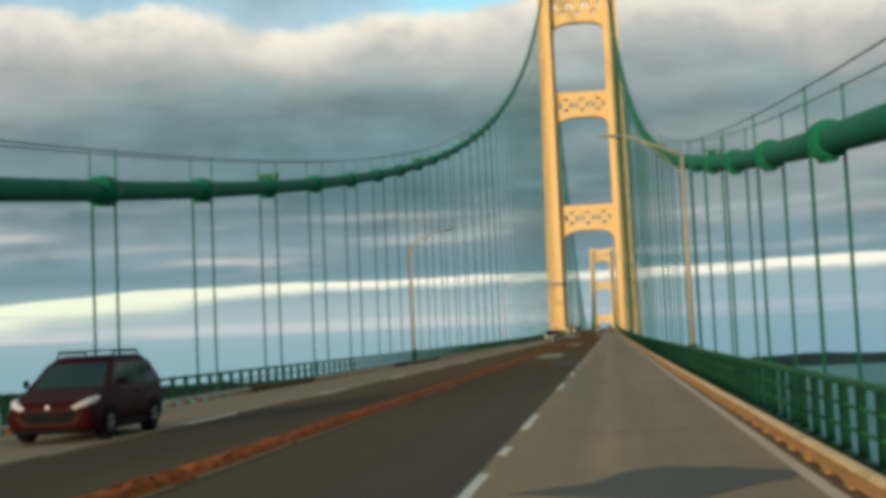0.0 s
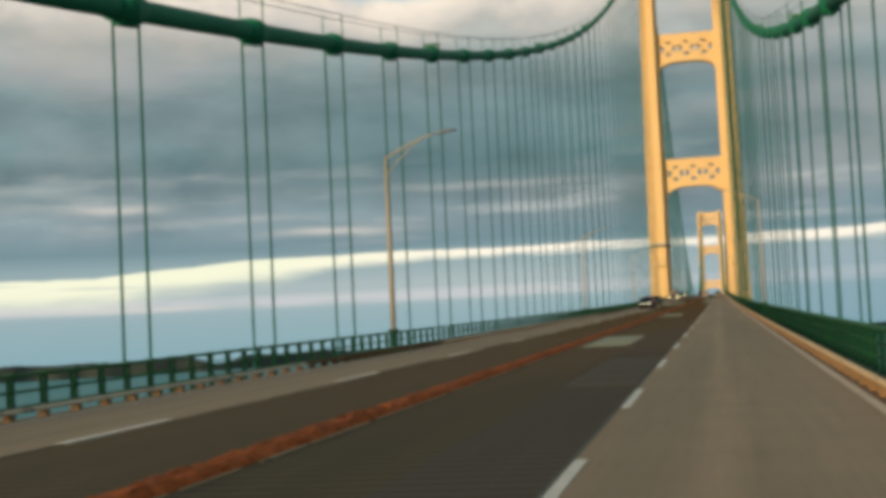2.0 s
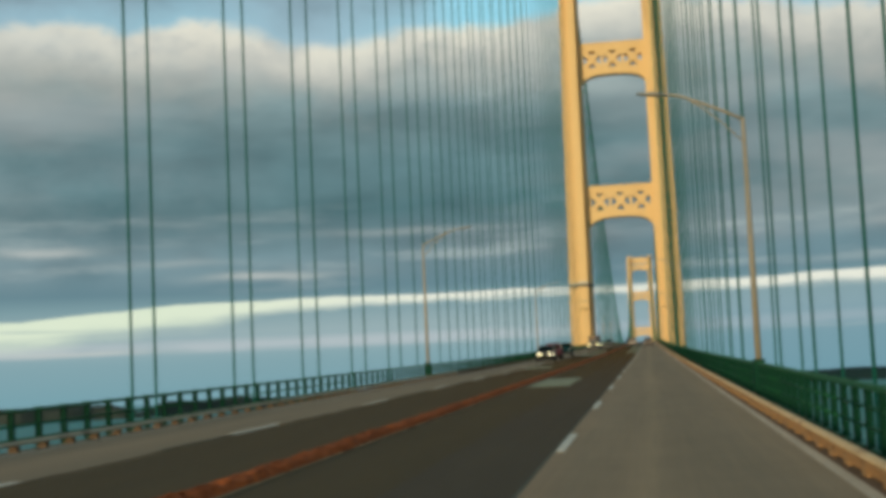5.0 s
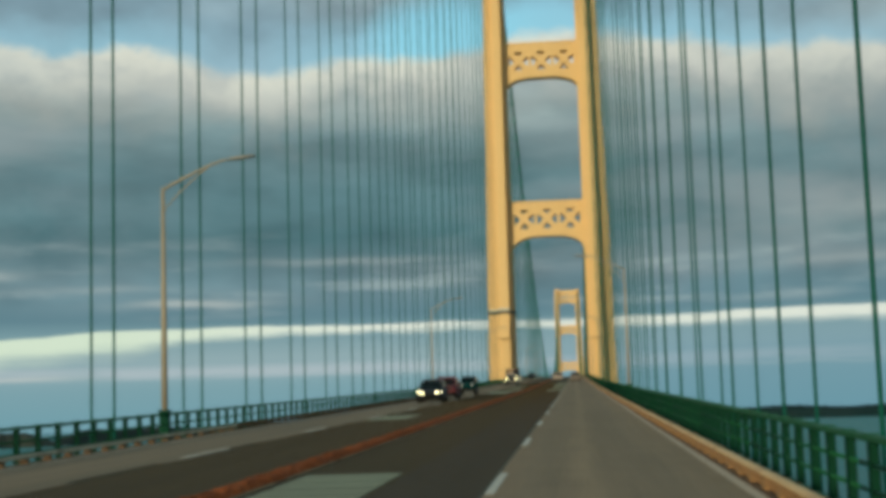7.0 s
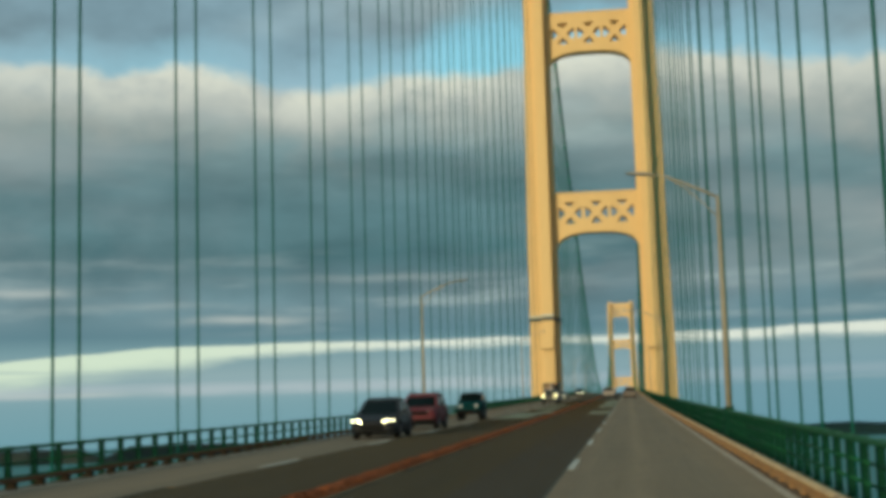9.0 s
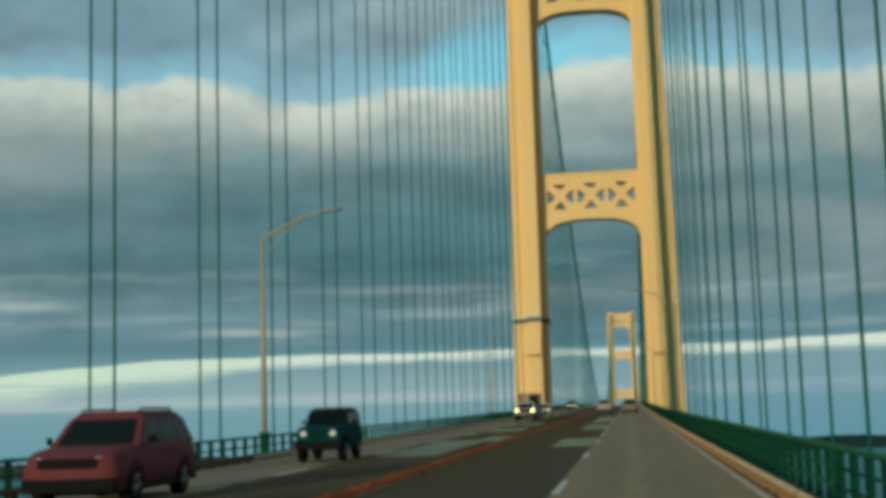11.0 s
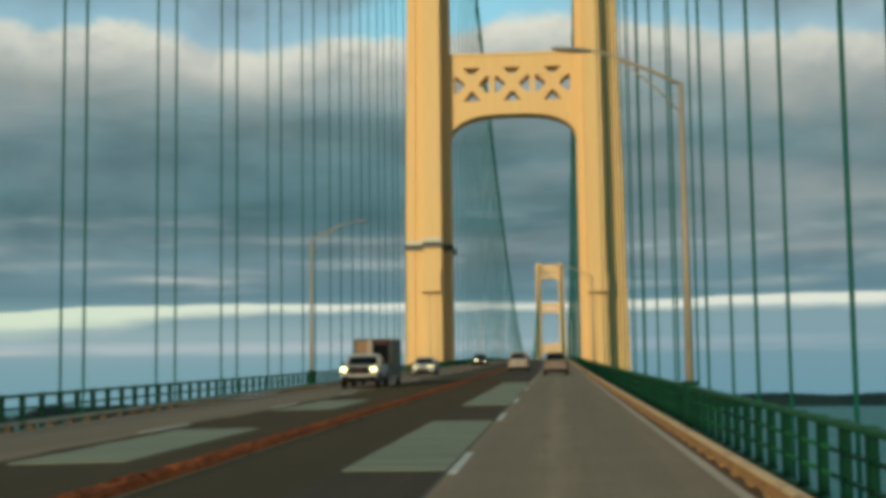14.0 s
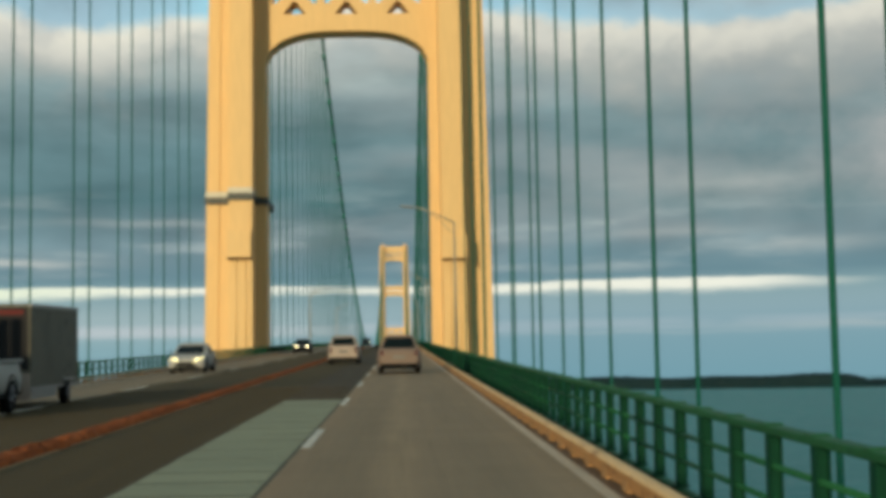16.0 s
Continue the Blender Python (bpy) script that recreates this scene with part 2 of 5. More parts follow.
# ---------- materials ----------
def mat(name, c1, c2, scale=1.0, rough=0.7, metal=0.0, bump=0.0, bscale=20.0, stretch=(1, 1, 1), c3=None, fine=0.35, emit=0.0, isl=0.0, spec=0.5):
    """Two-scale procedural surface: broad variation c1-c2, fine grain, optional worn patches c3."""
    m = bpy.data.materials.new(name)
    m.use_nodes = True
    nt = m.node_tree
    b = nt.nodes["Principled BSDF"]
    L = nt.links.new
    tc = nt.nodes.new("ShaderNodeTexCoord")
    mp = nt.nodes.new("ShaderNodeMapping")
    mp.inputs["Scale"].default_value = stretch
    L(tc.outputs["Object"], mp.inputs[0])

    def noi(s, d, r=.55):
        n = nt.nodes.new("ShaderNodeTexNoise")
        n.inputs["Scale"].default_value, n.inputs["Detail"].default_value, n.inputs["Roughness"].default_value = s, d, r
        L(mp.outputs[0], n.inputs["Vector"])
        return n.outputs[0]

    def rmp(v, lo, hi):
        n = nt.nodes.new("ShaderNodeMapRange")
        L(v, n.inputs[0])
        n.inputs[1].default_value, n.inputs[2].default_value = lo, hi
        return n.outputs[0]

    def mix(f, a, c):
        n = nt.nodes.new("ShaderNodeMix")
        n.data_type = "RGBA"
        L(f, n.inputs[0])
        for i, v in ((6, a), (7, c)):
            if isinstance(v, tuple):
                n.inputs[i].default_value = (*v, 1)
            else:
                L(v, n.inputs[i])
        return n.outputs[2]

    big = noi(scale, 4)
    col = mix(rmp(big, .3, .7), c1, c2)
    grain = noi(bscale, 3)
    g = nt.nodes.new("ShaderNodeMix")
    g.data_type, g.blend_type = "RGBA", "MULTIPLY"
    g.inputs[0].default_value = fine
    L(col, g.inputs[6])
    cr = nt.nodes.new("ShaderNodeValToRGB")
    cr.color_ramp.elements[0].position, cr.color_ramp.elements[0].color = .25, (.55, .55, .55, 1)
    cr.color_ramp.elements[1].position, cr.color_ramp.elements[1].color = .65, (1.15, 1.15, 1.15, 1)
    L(grain, cr.inputs[0])
    L(cr.outputs[0], g.inputs[7])
    col = g.outputs[2]
    if c3:
        col = mix(rmp(noi(scale * 3.1, 6, .65), .56, .70), col, c3)
    if isl:
        oi = nt.nodes.new("ShaderNodeObjectInfo")
        h = nt.nodes.new("ShaderNodeHueSaturation")
        mr = rmp(oi.outputs["Random"], 0, 1)
        mr.node.inputs[3].default_value, mr.node.inputs[4].default_value = 1 - isl, 1 + isl
        L(mr, h.inputs["Value"])
        L(col, h.inputs["Color"])
        col = h.outputs[0]
    L(col, b.inputs["Base Color"])
    L(rmp(grain, .2, .8), b.inputs["Roughness"])
    rn = b.inputs["Roughness"].links[0].from_node
    rn.inputs[3].default_value, rn.inputs[4].default_value = max(.02, rough - .08), min(1, rough + .08)
    b.inputs["Metallic"].default_value = metal
    b.inputs["Specular IOR Level"].default_value = spec
    if bump:
        bp = nt.nodes.new("ShaderNodeBump")
        bp.inputs["Strength"].default_value, bp.inputs["Distance"].default_value = 1.0, bump
        L(grain, bp.inputs["Height"])
        L(bp.outputs[0], b.inputs["Normal"])
    if emit:
        L(col, b.inputs["Emission Color"])
        b.inputs["Emission Strength"].default_value = emit
    return m

def lane_wear(m):
    """Traffic wear along the paved lane: a pale crown between two darker wheel tracks, and uneven old stains."""
    nt = m.node_tree
    b = nt.nodes["Principled BSDF"]
    base = b.inputs["Base Color"].links[0].from_socket
    geo = nt.nodes.new("ShaderNodeNewGeometry")
    sep = nt.nodes.new("ShaderNodeSeparateXYZ")
    nt.links.new(geo.outputs["Position"], sep.inputs[0])
    wob = nt.nodes.new("ShaderNodeTexNoise")
    wob.inputs["Scale"].default_value, wob.inputs["Detail"].default_value = .35, 4
    nt.links.new(geo.outputs["Position"], wob.inputs["Vector"])
    off = nt.nodes.new("ShaderNodeMath")
    off.operation = "MULTIPLY_ADD"
    off.inputs[1].default_value = .5
    nt.links.new(wob.outputs[0], off.inputs[0])
    nt.links.new(sep.outputs[0], off.inputs[2])
    span = nt.nodes.new("ShaderNodeMapRange")
    span.inputs[1].default_value, span.inputs[2].default_value = 3.55, 7.45
    nt.links.new(off.outputs[0], span.inputs[0])
    ramp = nt.nodes.new("ShaderNodeValToRGB")
    el = ramp.color_ramp.elements
    el[0].position, el[0].color = 0, (1.10, 1.04, 1.02, 1)
    el[1].position, el[1].color = 1, (1.02, 1.0, .97, 1)
    for p, c in ((.10, (1.07, 1.02, 1.0, 1)), (.24, (.96, .97, .98, 1)), (.38, (.97, .97, .97, 1)), (.46, (1.17, 1.15, 1.12, 1)), (.54, (.97, .97, .97, 1)), (.74, (.95, .96, .97, 1)), (.88, (1.03, 1.02, 1.0, 1))):
        el.new(p).color = c
    nt.links.new(span.outputs[0], ramp.inputs[0])
    blot = nt.nodes.new("ShaderNodeTexNoise")
    blot.inputs["Scale"].default_value, blot.inputs["Detail"].default_value, blot.inputs["Roughness"].default_value = .6, 5, .65
    nt.links.new(geo.outputs["Position"], blot.inputs["Vector"])
    amt = nt.nodes.new("ShaderNodeMapRange")
    amt.inputs[1].default_value, amt.inputs[2].default_value, amt.inputs[3].default_value, amt.inputs[4].default_value = .3, .7, .94, 1.06
    nt.links.new(blot.outputs[0], amt.inputs[0])
    for v in (ramp.outputs[0], amt.outputs[0]):
        mul = nt.nodes.new("ShaderNodeMix")
        mul.data_type, mul.blend_type = "RGBA", "MULTIPLY"
        mul.inputs[0].default_value = 1
        nt.links.new(base, mul.inputs[6])
        nt.links.new(v, mul.inputs[7])
        base = mul.outputs[2]
    nt.links.new(base, b.inputs["Base Color"])


M_TOWER = mat("ivory_paint", (.735, .492, .219), (.685, .448, .191), .12, .6, 0, .002, 3.0, (1, 1, .12), c3=(.665, .425, .175), fine=.16, spec=.3)
M_GREEN = mat("green_paint", (.002, .040, .026), (.004, .054, .034), .8, .6, 0, .002, 25, c3=(.004, .030, .02), spec=.08)
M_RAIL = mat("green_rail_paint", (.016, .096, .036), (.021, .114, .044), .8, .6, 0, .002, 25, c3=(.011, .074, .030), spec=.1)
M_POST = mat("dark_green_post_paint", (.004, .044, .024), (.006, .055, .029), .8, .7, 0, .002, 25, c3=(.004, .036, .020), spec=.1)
M_ROPE = mat("green_rope", (.007, .082, .060), (.010, .100, .070), 1.5, .6, 0, .004, 40, (1, 1, .3), spec=.08)
M_CABLE = mat("green_cable_wrap", (.006, .126, .068), (.009, .152, .082), .4, .65, 0, .004, 18, c3=(.007, .092, .054), spec=.08)
M_LIME = mat("faded_lime_paint", (.050, .20, .055), (.040, .16, .050), 3, .6, 0, 0, 20, spec=.1)
M_HANDROPE = mat("hand_rope_steel", (.05, .075, .075), (.07, .09, .09), 3, .5, .3)
M_CONC = mat("concrete_lane", (.304, .222, .138), (.244, .184, .116), 1.3, .85, 0, .005, 14.0, (1, .010, 1), c3=(.235, .178, .112), fine=.22, spec=.1)
lane_wear(M_CONC)
M_CONC_L = mat("grey_concrete_lane", (.276, .204, .128), (.205, .158, .102), 1.3, .85, 0, .005, 14.0, (1, .014, 1), c3=(.185, .145, .095), fine=.26, spec=.1)
M_GRATE = mat("steel_grating", (.094, .071, .036), (.075, .058, .031), .9, .8, .0, .008, 14, (1, .02, 1), c3=(.100, .076, .039), spec=.06)
M_GRATE_GREY = mat("clogged_grating", (.088, .072, .050), (.070, .059, .042), .9, .8, 0, .008, 14, (1, .02, 1), c3=(.094, .078, .052), spec=.06)
M_BARS = mat("grating_bars", (.054, .042, .025), (.044, .034, .021), .6, .8, 0, .006, 10, spec=.06)
M_WORN = mat("worn_infill", (.115, .098, .066), (.085, .073, .05), .7, .85, 0, .006, 12, (.3, 2.2, 1), c3=(.07, .056, .036), fine=.5, spec=.06)
M_PATCH = mat("pale_infill", (.308, .312, .203), (.247, .255, .168), .7, .8, 0, .006, 12, (.3, 2.2, 1), c3=(.185, .20, .145), fine=.45, spec=.1)
M_JOINT = mat("worn_joint", (.11, .115, .085), (.075, .075, .055), 2, .85, 0, .006, 12, spec=.1)
# cast shadow on the lane, given as a dark surface colour
M_LANE_SHADOW = mat("painted_lane_shadow", (.066, .064, .050), (.055, .053, .043), 1.2, .8, 0, .006, 12)
M_RUST = mat("rusty_steel", (.47, .118, .027), (.205, .050, .013), 3.4, .85, 0, .03, 11, (1, .45, 1), c3=(.10, .036, .017), fine=.85, spec=.1)
M_PAINT = mat("road_paint", (.62, .575, .47), (.54, .50, .40), 2, .7, 0, .003, 30, c3=(.40, .38, .33))
M_EDGE = mat("edge_paint", (.56, .46, .33), (.46, .37, .26), 1, .75, 0, .003, 20, (1, .3, 1), c3=(.34, .29, .22), spec=.2)
M_GROUT = mat("grout", (.38, .28, .15), (.27, .20, .11), 2, .85, 0, .004, 20, (1, .3, 1), c3=(.08, .07, .05), spec=.1)
M_KERB = mat("ochre_rail_paint", (.76, .50, .235), (.66, .42, .185), 1.2, .6, 0, .004, 14, (1, .4, 1), c3=(.36, .18, .07), spec=.3)
M_KERBRUST = mat("rust_bracket", (.15, .066, .026), (.10, .046, .02), 2, .85, 0, .006, 14, c3=(.09, .045, .02), spec=.1)
# oncoming-side kerb rail: shade of its unlit face mixed into greyer, darker colours
M_KERB_SHADED = mat("shade_greyed_worn_paint", (.47, .41, .29), (.36, .31, .215), 1.2, .7, 0, .004, 14, (1, .4, 1), c3=(.15, .11, .07), spec=.2)
M_BRACKET_SHADED = mat("shade_darkened_bracket", (.050, .036, .022), (.03, .024, .016), 2, .9, 0, .006, 14, spec=.08)
M_KERBWEB = mat("rust_spotted_ochre_paint", (.46, .235, .085), (.36, .175, .062), 2.2, .7, 0, .006, 14, (1, .5, 1), c3=(.09, .045, .02), spec=.2)
M_BRACKET_R = mat("ochre_bracket", (.42, .235, .095), (.32, .17, .07), 2, .7, 0, .006, 14, c3=(.16, .08, .035), spec=.2)
M_BRACKET_T = mat("tan_bracket", (.20, .135, .08), (.14, .095, .055), 2, .8, 0, .006, 14, c3=(.12, .07, .04), spec=.1)
M_DECK = mat("dark_deck_steel", (.003, .030, .018), (.005, .040, .024), .5, .9, 0, .006, 10, spec=.03)
M_POLE = mat("tan_pole", (.34, .285, .195), (.29, .24, .165), .8, .5, 0, .002, 18, (1, 1, .2))
M_LAMPHEAD = mat("grey_lamp_head", (.30, .29, .26), (.25, .25, .23), 3, .45, .3)
M_DARK = mat("dark_band", (.045, .05, .04), (.06, .06, .05), 2, .6)
M_PIER = mat("pier_concrete", (.33, .31, .28), (.27, .26, .24), .1, .85, 0, .03, 2)
M_LAND_NEAR = mat("dark_wooded_shore", (.040, .052, .045), (.052, .062, .052), .01, .95, 0, 0, .06, c3=(.058, .062, .050), spec=.05)
M_LAND = mat("wooded_shore", (.010, .026, .029), (.016, .034, .036), .01, .95, 0, 0, .06, c3=(.020, .036, .036), spec=.05)


def water_material():
    m = mat("lake_water", (.004, .168, .158), (.008, .190, .176), .004, .4, 0, 0, .05, fine=.1, spec=.1)
    nt = m.node_tree
    b = nt.nodes["Principled BSDF"]
    tc = nt.nodes.new("ShaderNodeTexCoord")
    n = nt.nodes.new("ShaderNodeTexNoise")
    n.inputs["Scale"].default_value, n.inputs["Detail"].default_value = .25, 6
    nt.links.new(tc.outputs["Object"], n.inputs["Vector"])
    bp = nt.nodes.new("ShaderNodeBump")
    bp.inputs["Distance"].default_value = .9
    nt.links.new(n.outputs[0], bp.inputs["Height"])
    nt.links.new(bp.outputs[0], b.inputs["Normal"])
    return m


M_WATER = water_material()


# ---------- mesh helpers ----------
def box(bm, x0, x1, y0, y1, z0, z1, bev=0.0):
    vs = [bm.verts.new((x, y, z)) for x in (x0, x1) for y in (y0, y1) for z in (z0, z1)]
    fs = [bm.faces.new([vs[i] for i in q]) for q in ((0, 1, 3, 2), (4, 6, 7, 5), (0, 4, 5, 1), (2, 3, 7, 6), (0, 2, 6, 4), (1, 5, 7, 3))]
    if bev:
        es = list({e for f in fs for e in f.edges})
        bmesh.ops.bevel(bm, geom=es, offset=bev, segments=2, affect="EDGES", profile=.5)
    return fs


def tube(bm, pts, radii, seg=10, caps=True):
    """A round bar through the points."""
    rings = []
    pts = [Vector(p) for p in pts]
    for i, p in enumerate(pts):
        d = (pts[min(i + 1, len(pts) - 1)] - pts[max(i - 1, 0)]).normalized()
        a = d.cross(Vector((0, 0, 1)) if abs(d.z) < .9 else Vector((1, 0, 0))).normalized()
        c = d.cross(a)
        r = radii[i] if isinstance(radii, (list, tuple)) else radii
        rings.append([bm.verts.new(p + a * r * math.cos(k * math.tau / seg) + c * r * math.sin(k * math.tau / seg)) for k in range(seg)])
    for q, s in zip(rings, rings[1:]):
        for k in range(seg):
            f = bm.faces.new((q[k], q[(k + 1) % seg], s[(k + 1) % seg], s[k]))
            f.smooth = True
    if caps:
        bm.faces.new(rings[0][::-1])
        bm.faces.new(rings[-1])


def slab(bm, outer, holes, to3, thick):
    """A plate with openings: 2D outline and holes, mapped by to3(u, v, depth), through the thickness."""
    fr, ed = [], []
    for loop in [outer, *holes]:
        vs = [bm.verts.new(to3(u, v, 0)) for u, v in loop]
        fr.append(vs)
        ed += [bm.edges.new((vs[i], vs[(i + 1) % len(vs)])) for i in range(len(vs))]
    res = bmesh.ops.triangle_fill(bm, use_beauty=True, use_dissolve=False, edges=ed)
    front = [g for g in res["geom"] if isinstance(g, bmesh.types.BMFace)]
    back = {}
    for loop, vs in zip([outer, *holes], fr):
        for (u, v), w in zip(loop, vs):
            back[w] = bm.verts.new(to3(u, v, thick))
    for f in front:
        bm.faces.new([back[w] for w in f.verts][::-1])
    for vs in fr:
        for i in range(len(vs)):
            a, c = vs[i], vs[(i + 1) % len(vs)]
            bm.faces.new((a, c, back[c], back[a]))
    bmesh.ops.recalc_face_normals(bm, faces=bm.faces[:])


def mesh_of(name, bm, material):
    me = bpy.data.meshes.new(name)
    bmesh.ops.recalc_face_normals(bm, faces=bm.faces[:])
    bm.to_mesh(me)
    bm.free()
    me.materials.append(material)
    return me


def part(name, bm, material, parent=None, label="", at=None):
    ob = new(name, bm if isinstance(bm, bpy.types.Mesh) else mesh_of(name, bm, material))
    if parent:
        ob.parent = parent
    if at is not None:
        ob.matrix_local = at if isinstance(at, Matrix) else Matrix.Translation(at)
    if label:
        tagged(ob, label)
    return ob


def holder(name, m, label, category, group="", kind=""):
    ob = new(name)
    ob.matrix_world = m
    ob.empty_display_size = .2
    return tagged(ob, label, category, group, kind)


# ---------- profile of the bridge ----------
G1, C1, SPAN, PANEL, WATER = 0.02886, 9.718e-06, 1158.0, 10.97, -57.0
CX = 10.36                      # cable planes


def hang_y(k, s):
    """Where the k-th pair of hangers stands."""
    return HANG0 + k * PANEL + (0 if s < 0 else min(1.05, max(.7, .7 + .12 * (k + 15))))


def cable_x(s):
    return -10.36 if s < 0 else 10.30



def road_z(y):
    if y <= 0:
        return G1 * y + C1 * y * y
    if y <= SPAN:
        return G1 * y - G1 / SPAN * y * y
    return -G1 * (y - SPAN)


def cable_z(y):
    if y <= 0:
        u = y + 440
        return CA + CB * u + CC * u * u
    top = cable_z(0)
    low = road_z(SPAN / 2) + 1.8
    if y <= SPAN:
        return low + (top - low) * ((y - SPAN / 2) / (SPAN / 2)) ** 2
    return cable_z(SPAN - y)


CA, CB, CC = -5.7840, 0.10321, 0.0003944
Y0, Y1 = -PANEL * 47, PANEL * 106
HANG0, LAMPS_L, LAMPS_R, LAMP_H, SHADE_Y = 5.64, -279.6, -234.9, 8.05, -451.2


# ---------- water and shore ----------
bm = bmesh.new()
vs = [bm.verts.new((x, y, WATER)) for x, y in ((-4900, -4900), (4900, -4900), (4900, 4900), (-4900, 4900))]
bm.faces.new(vs)
tagged(part("water", bm, M_WATER), "grey-teal open lake water far below the bridge", "water", kind="structure")


def shore(a0, a1, d0, d1, hgt, label, seed, material):
    """A long low wooded shore along an arc of the horizon."""
    bm = bmesh.new()
    n = int((a1 - a0) * 12)
    rows = []
    for i in range(n + 1):
        a = radians(a0 + (a1 - a0) * i / n)
        fade = min(1.0, i / 20, (n - i) / 20)
        h = hgt * (.74 + .20 * noise.noise((i * .03, seed, 0)) + .05 * noise.noise((i * .4, seed, 3)) + .04 * noise.noise((i * 1.7, seed, 5))) * max(.12, fade)
        r = (d0 + (d1 - d0) * i / n) * (1 + .015 * noise.noise((i * .05, seed, 9)))
        rows.append([bm.verts.new((math.sin(a) * q, math.cos(a) * q, z)) for q, z in
                     ((r, WATER - 1), (r, WATER + 2.5), (r * 1.006, WATER + h * .75), (r * 1.015, WATER + h), (r * 1.05, WATER - 1))])
    for p, q in zip(rows, rows[1:]):
        for k in range(4):
            bm.faces.new((p[k], q[k], q[k + 1], p[k + 1]))
    return tagged(part("backdrop", bm, material), label, "shore", kind="structure")


shore(4.5, 20.0, 4250, 4050, 50, "dark wooded far shore across the lake", 2.0, M_LAND)
shore(17.5, 60.0, 4450, 4450, 24, "low hazy dark spit of far shore", 5.0, M_LAND)
shore(-75.0, -22.0, 2300, 3100, 46, "dark low wooded shore beyond the railing", 8.0, M_LAND_NEAR)
shore(-23.0, -6.0, 3150, 4650, 46, "dark wooded shore running out along the horizon", 11.0, M_LAND_NEAR)


# ---------- roadway ----------
def fall(x):
    """The oncoming half of the road slopes gently outwards."""
    return -.013 * max(0.0, -x)


def strip(x0, x1, z0, z1, ya, yb, step_=PANEL):
    """A long slab that follows the road's rise."""
    bm = bmesh.new()
    n = max(1, round((yb - ya) / step_))
    prev = None
    for i in range(n + 1):
        y = ya + (yb - ya) * i / n
        z = road_z(y)
        row = [bm.verts.new((x, y, z + d + fall(x))) for x, d in ((x0, z1), (x1, z1), (x1, z0), (x0, z0))]
        if prev:
            for k in range(4):
                bm.faces.new((prev[k], prev[(k + 1) % 4], row[(k + 1) % 4], row[k]))
        else:
            bm.faces.new(row)
        prev = row
    bm.faces.new(prev[::-1])
    return bm


XL, XE = 3.701, 7.06
road = holder("road", Matrix(), "four-lane bridge roadway with paved outer and grated inner lanes", "road", kind="structure")
M_DIRT = mat("rusty_gutter_dirt", (.20, .13, .08), (.14, .09, .055), 1.5, .9, 0, .006, 16, (1, .2, 1), c3=(.17, .10, .055), spec=.05)
part("outer_lane", strip(XL, 7.6, -.22, 0, Y0, Y1), M_CONC, road, "worn grey-brown paved outer lane")
part("outer_lane", strip(-7.6, -XL, -.22, 0, Y0, Y1), M_CONC_L, road, "worn grey-brown paved outer lane")
part("inner_lane", strip(.24, 2.2, -.22, -.012, Y0, Y1), M_GRATE, road, "dark open steel grating lane")
part("inner_lane", strip(2.204, XL - .004, -.22, -.012, Y0, Y1), M_GRATE_GREY, road, "dark grey clogged grating strip")
part("inner_lane", strip(-XL + .004, -.05, -.22, -.012, Y0, Y1), M_GRATE, road, "dark open steel grating lane")
for s in (-1, 1):
    part("deck_edge", strip(s * 8.25 - .17, s * 8.25 + .17, -.62, -.36, Y0, Y1), M_GREEN, road, "green steel edge beam under the railing")
    part("lane_stringer", strip(s * 7.5 - .1, s * 7.5 + .1, -.62, -.226, Y0, Y1), M_DECK, road)
part("edge_line", strip(XE - .08, XE + .06, -.02, .004, Y0, Y1), M_EDGE, road, "faded pale edge line")
part("gutter", strip(XE + .06, 7.59, -.02, .003, Y0, 60), M_DIRT, road, "rust-brown dirt along the kerb rail")
part("edge_line", strip(-XE, -XE + .16, -.02, .004, Y0, Y1), M_EDGE, road, "faded pale edge line")

# cross bars of the grating
bm = bmesh.new()
for k in range(int((-95 - Y0) / .45)):
    y = Y0 + k * .45
    for x0, x1 in ((.38, XL - .03), (-XL + .03, -.26)):
        z = road_z(y)
        qs = [bm.verts.new((x, yq, z + d + fall(x))) for x, yq, d in ((x0, y, -.02), (x0, y, -.007), (x0, y + .05, -.007), (x0, y + .05, -.02), (x1, y, -.02), (x1, y, -.007), (x1, y + .05, -.007), (x1, y + .05, -.02))]
        for a, b in ((0, 1), (1, 2), (2, 3)):
            bm.faces.new((qs[a], qs[b], qs[b + 4], qs[a + 4]))
tagged(part("cross_bars", bm, M_BARS, road), kind="stuff")


def on_road(x0, x1, ya, yb, z0=-.03, z1=.0):
    return strip(x0, x1, z0, z1, ya, yb, 4.0)


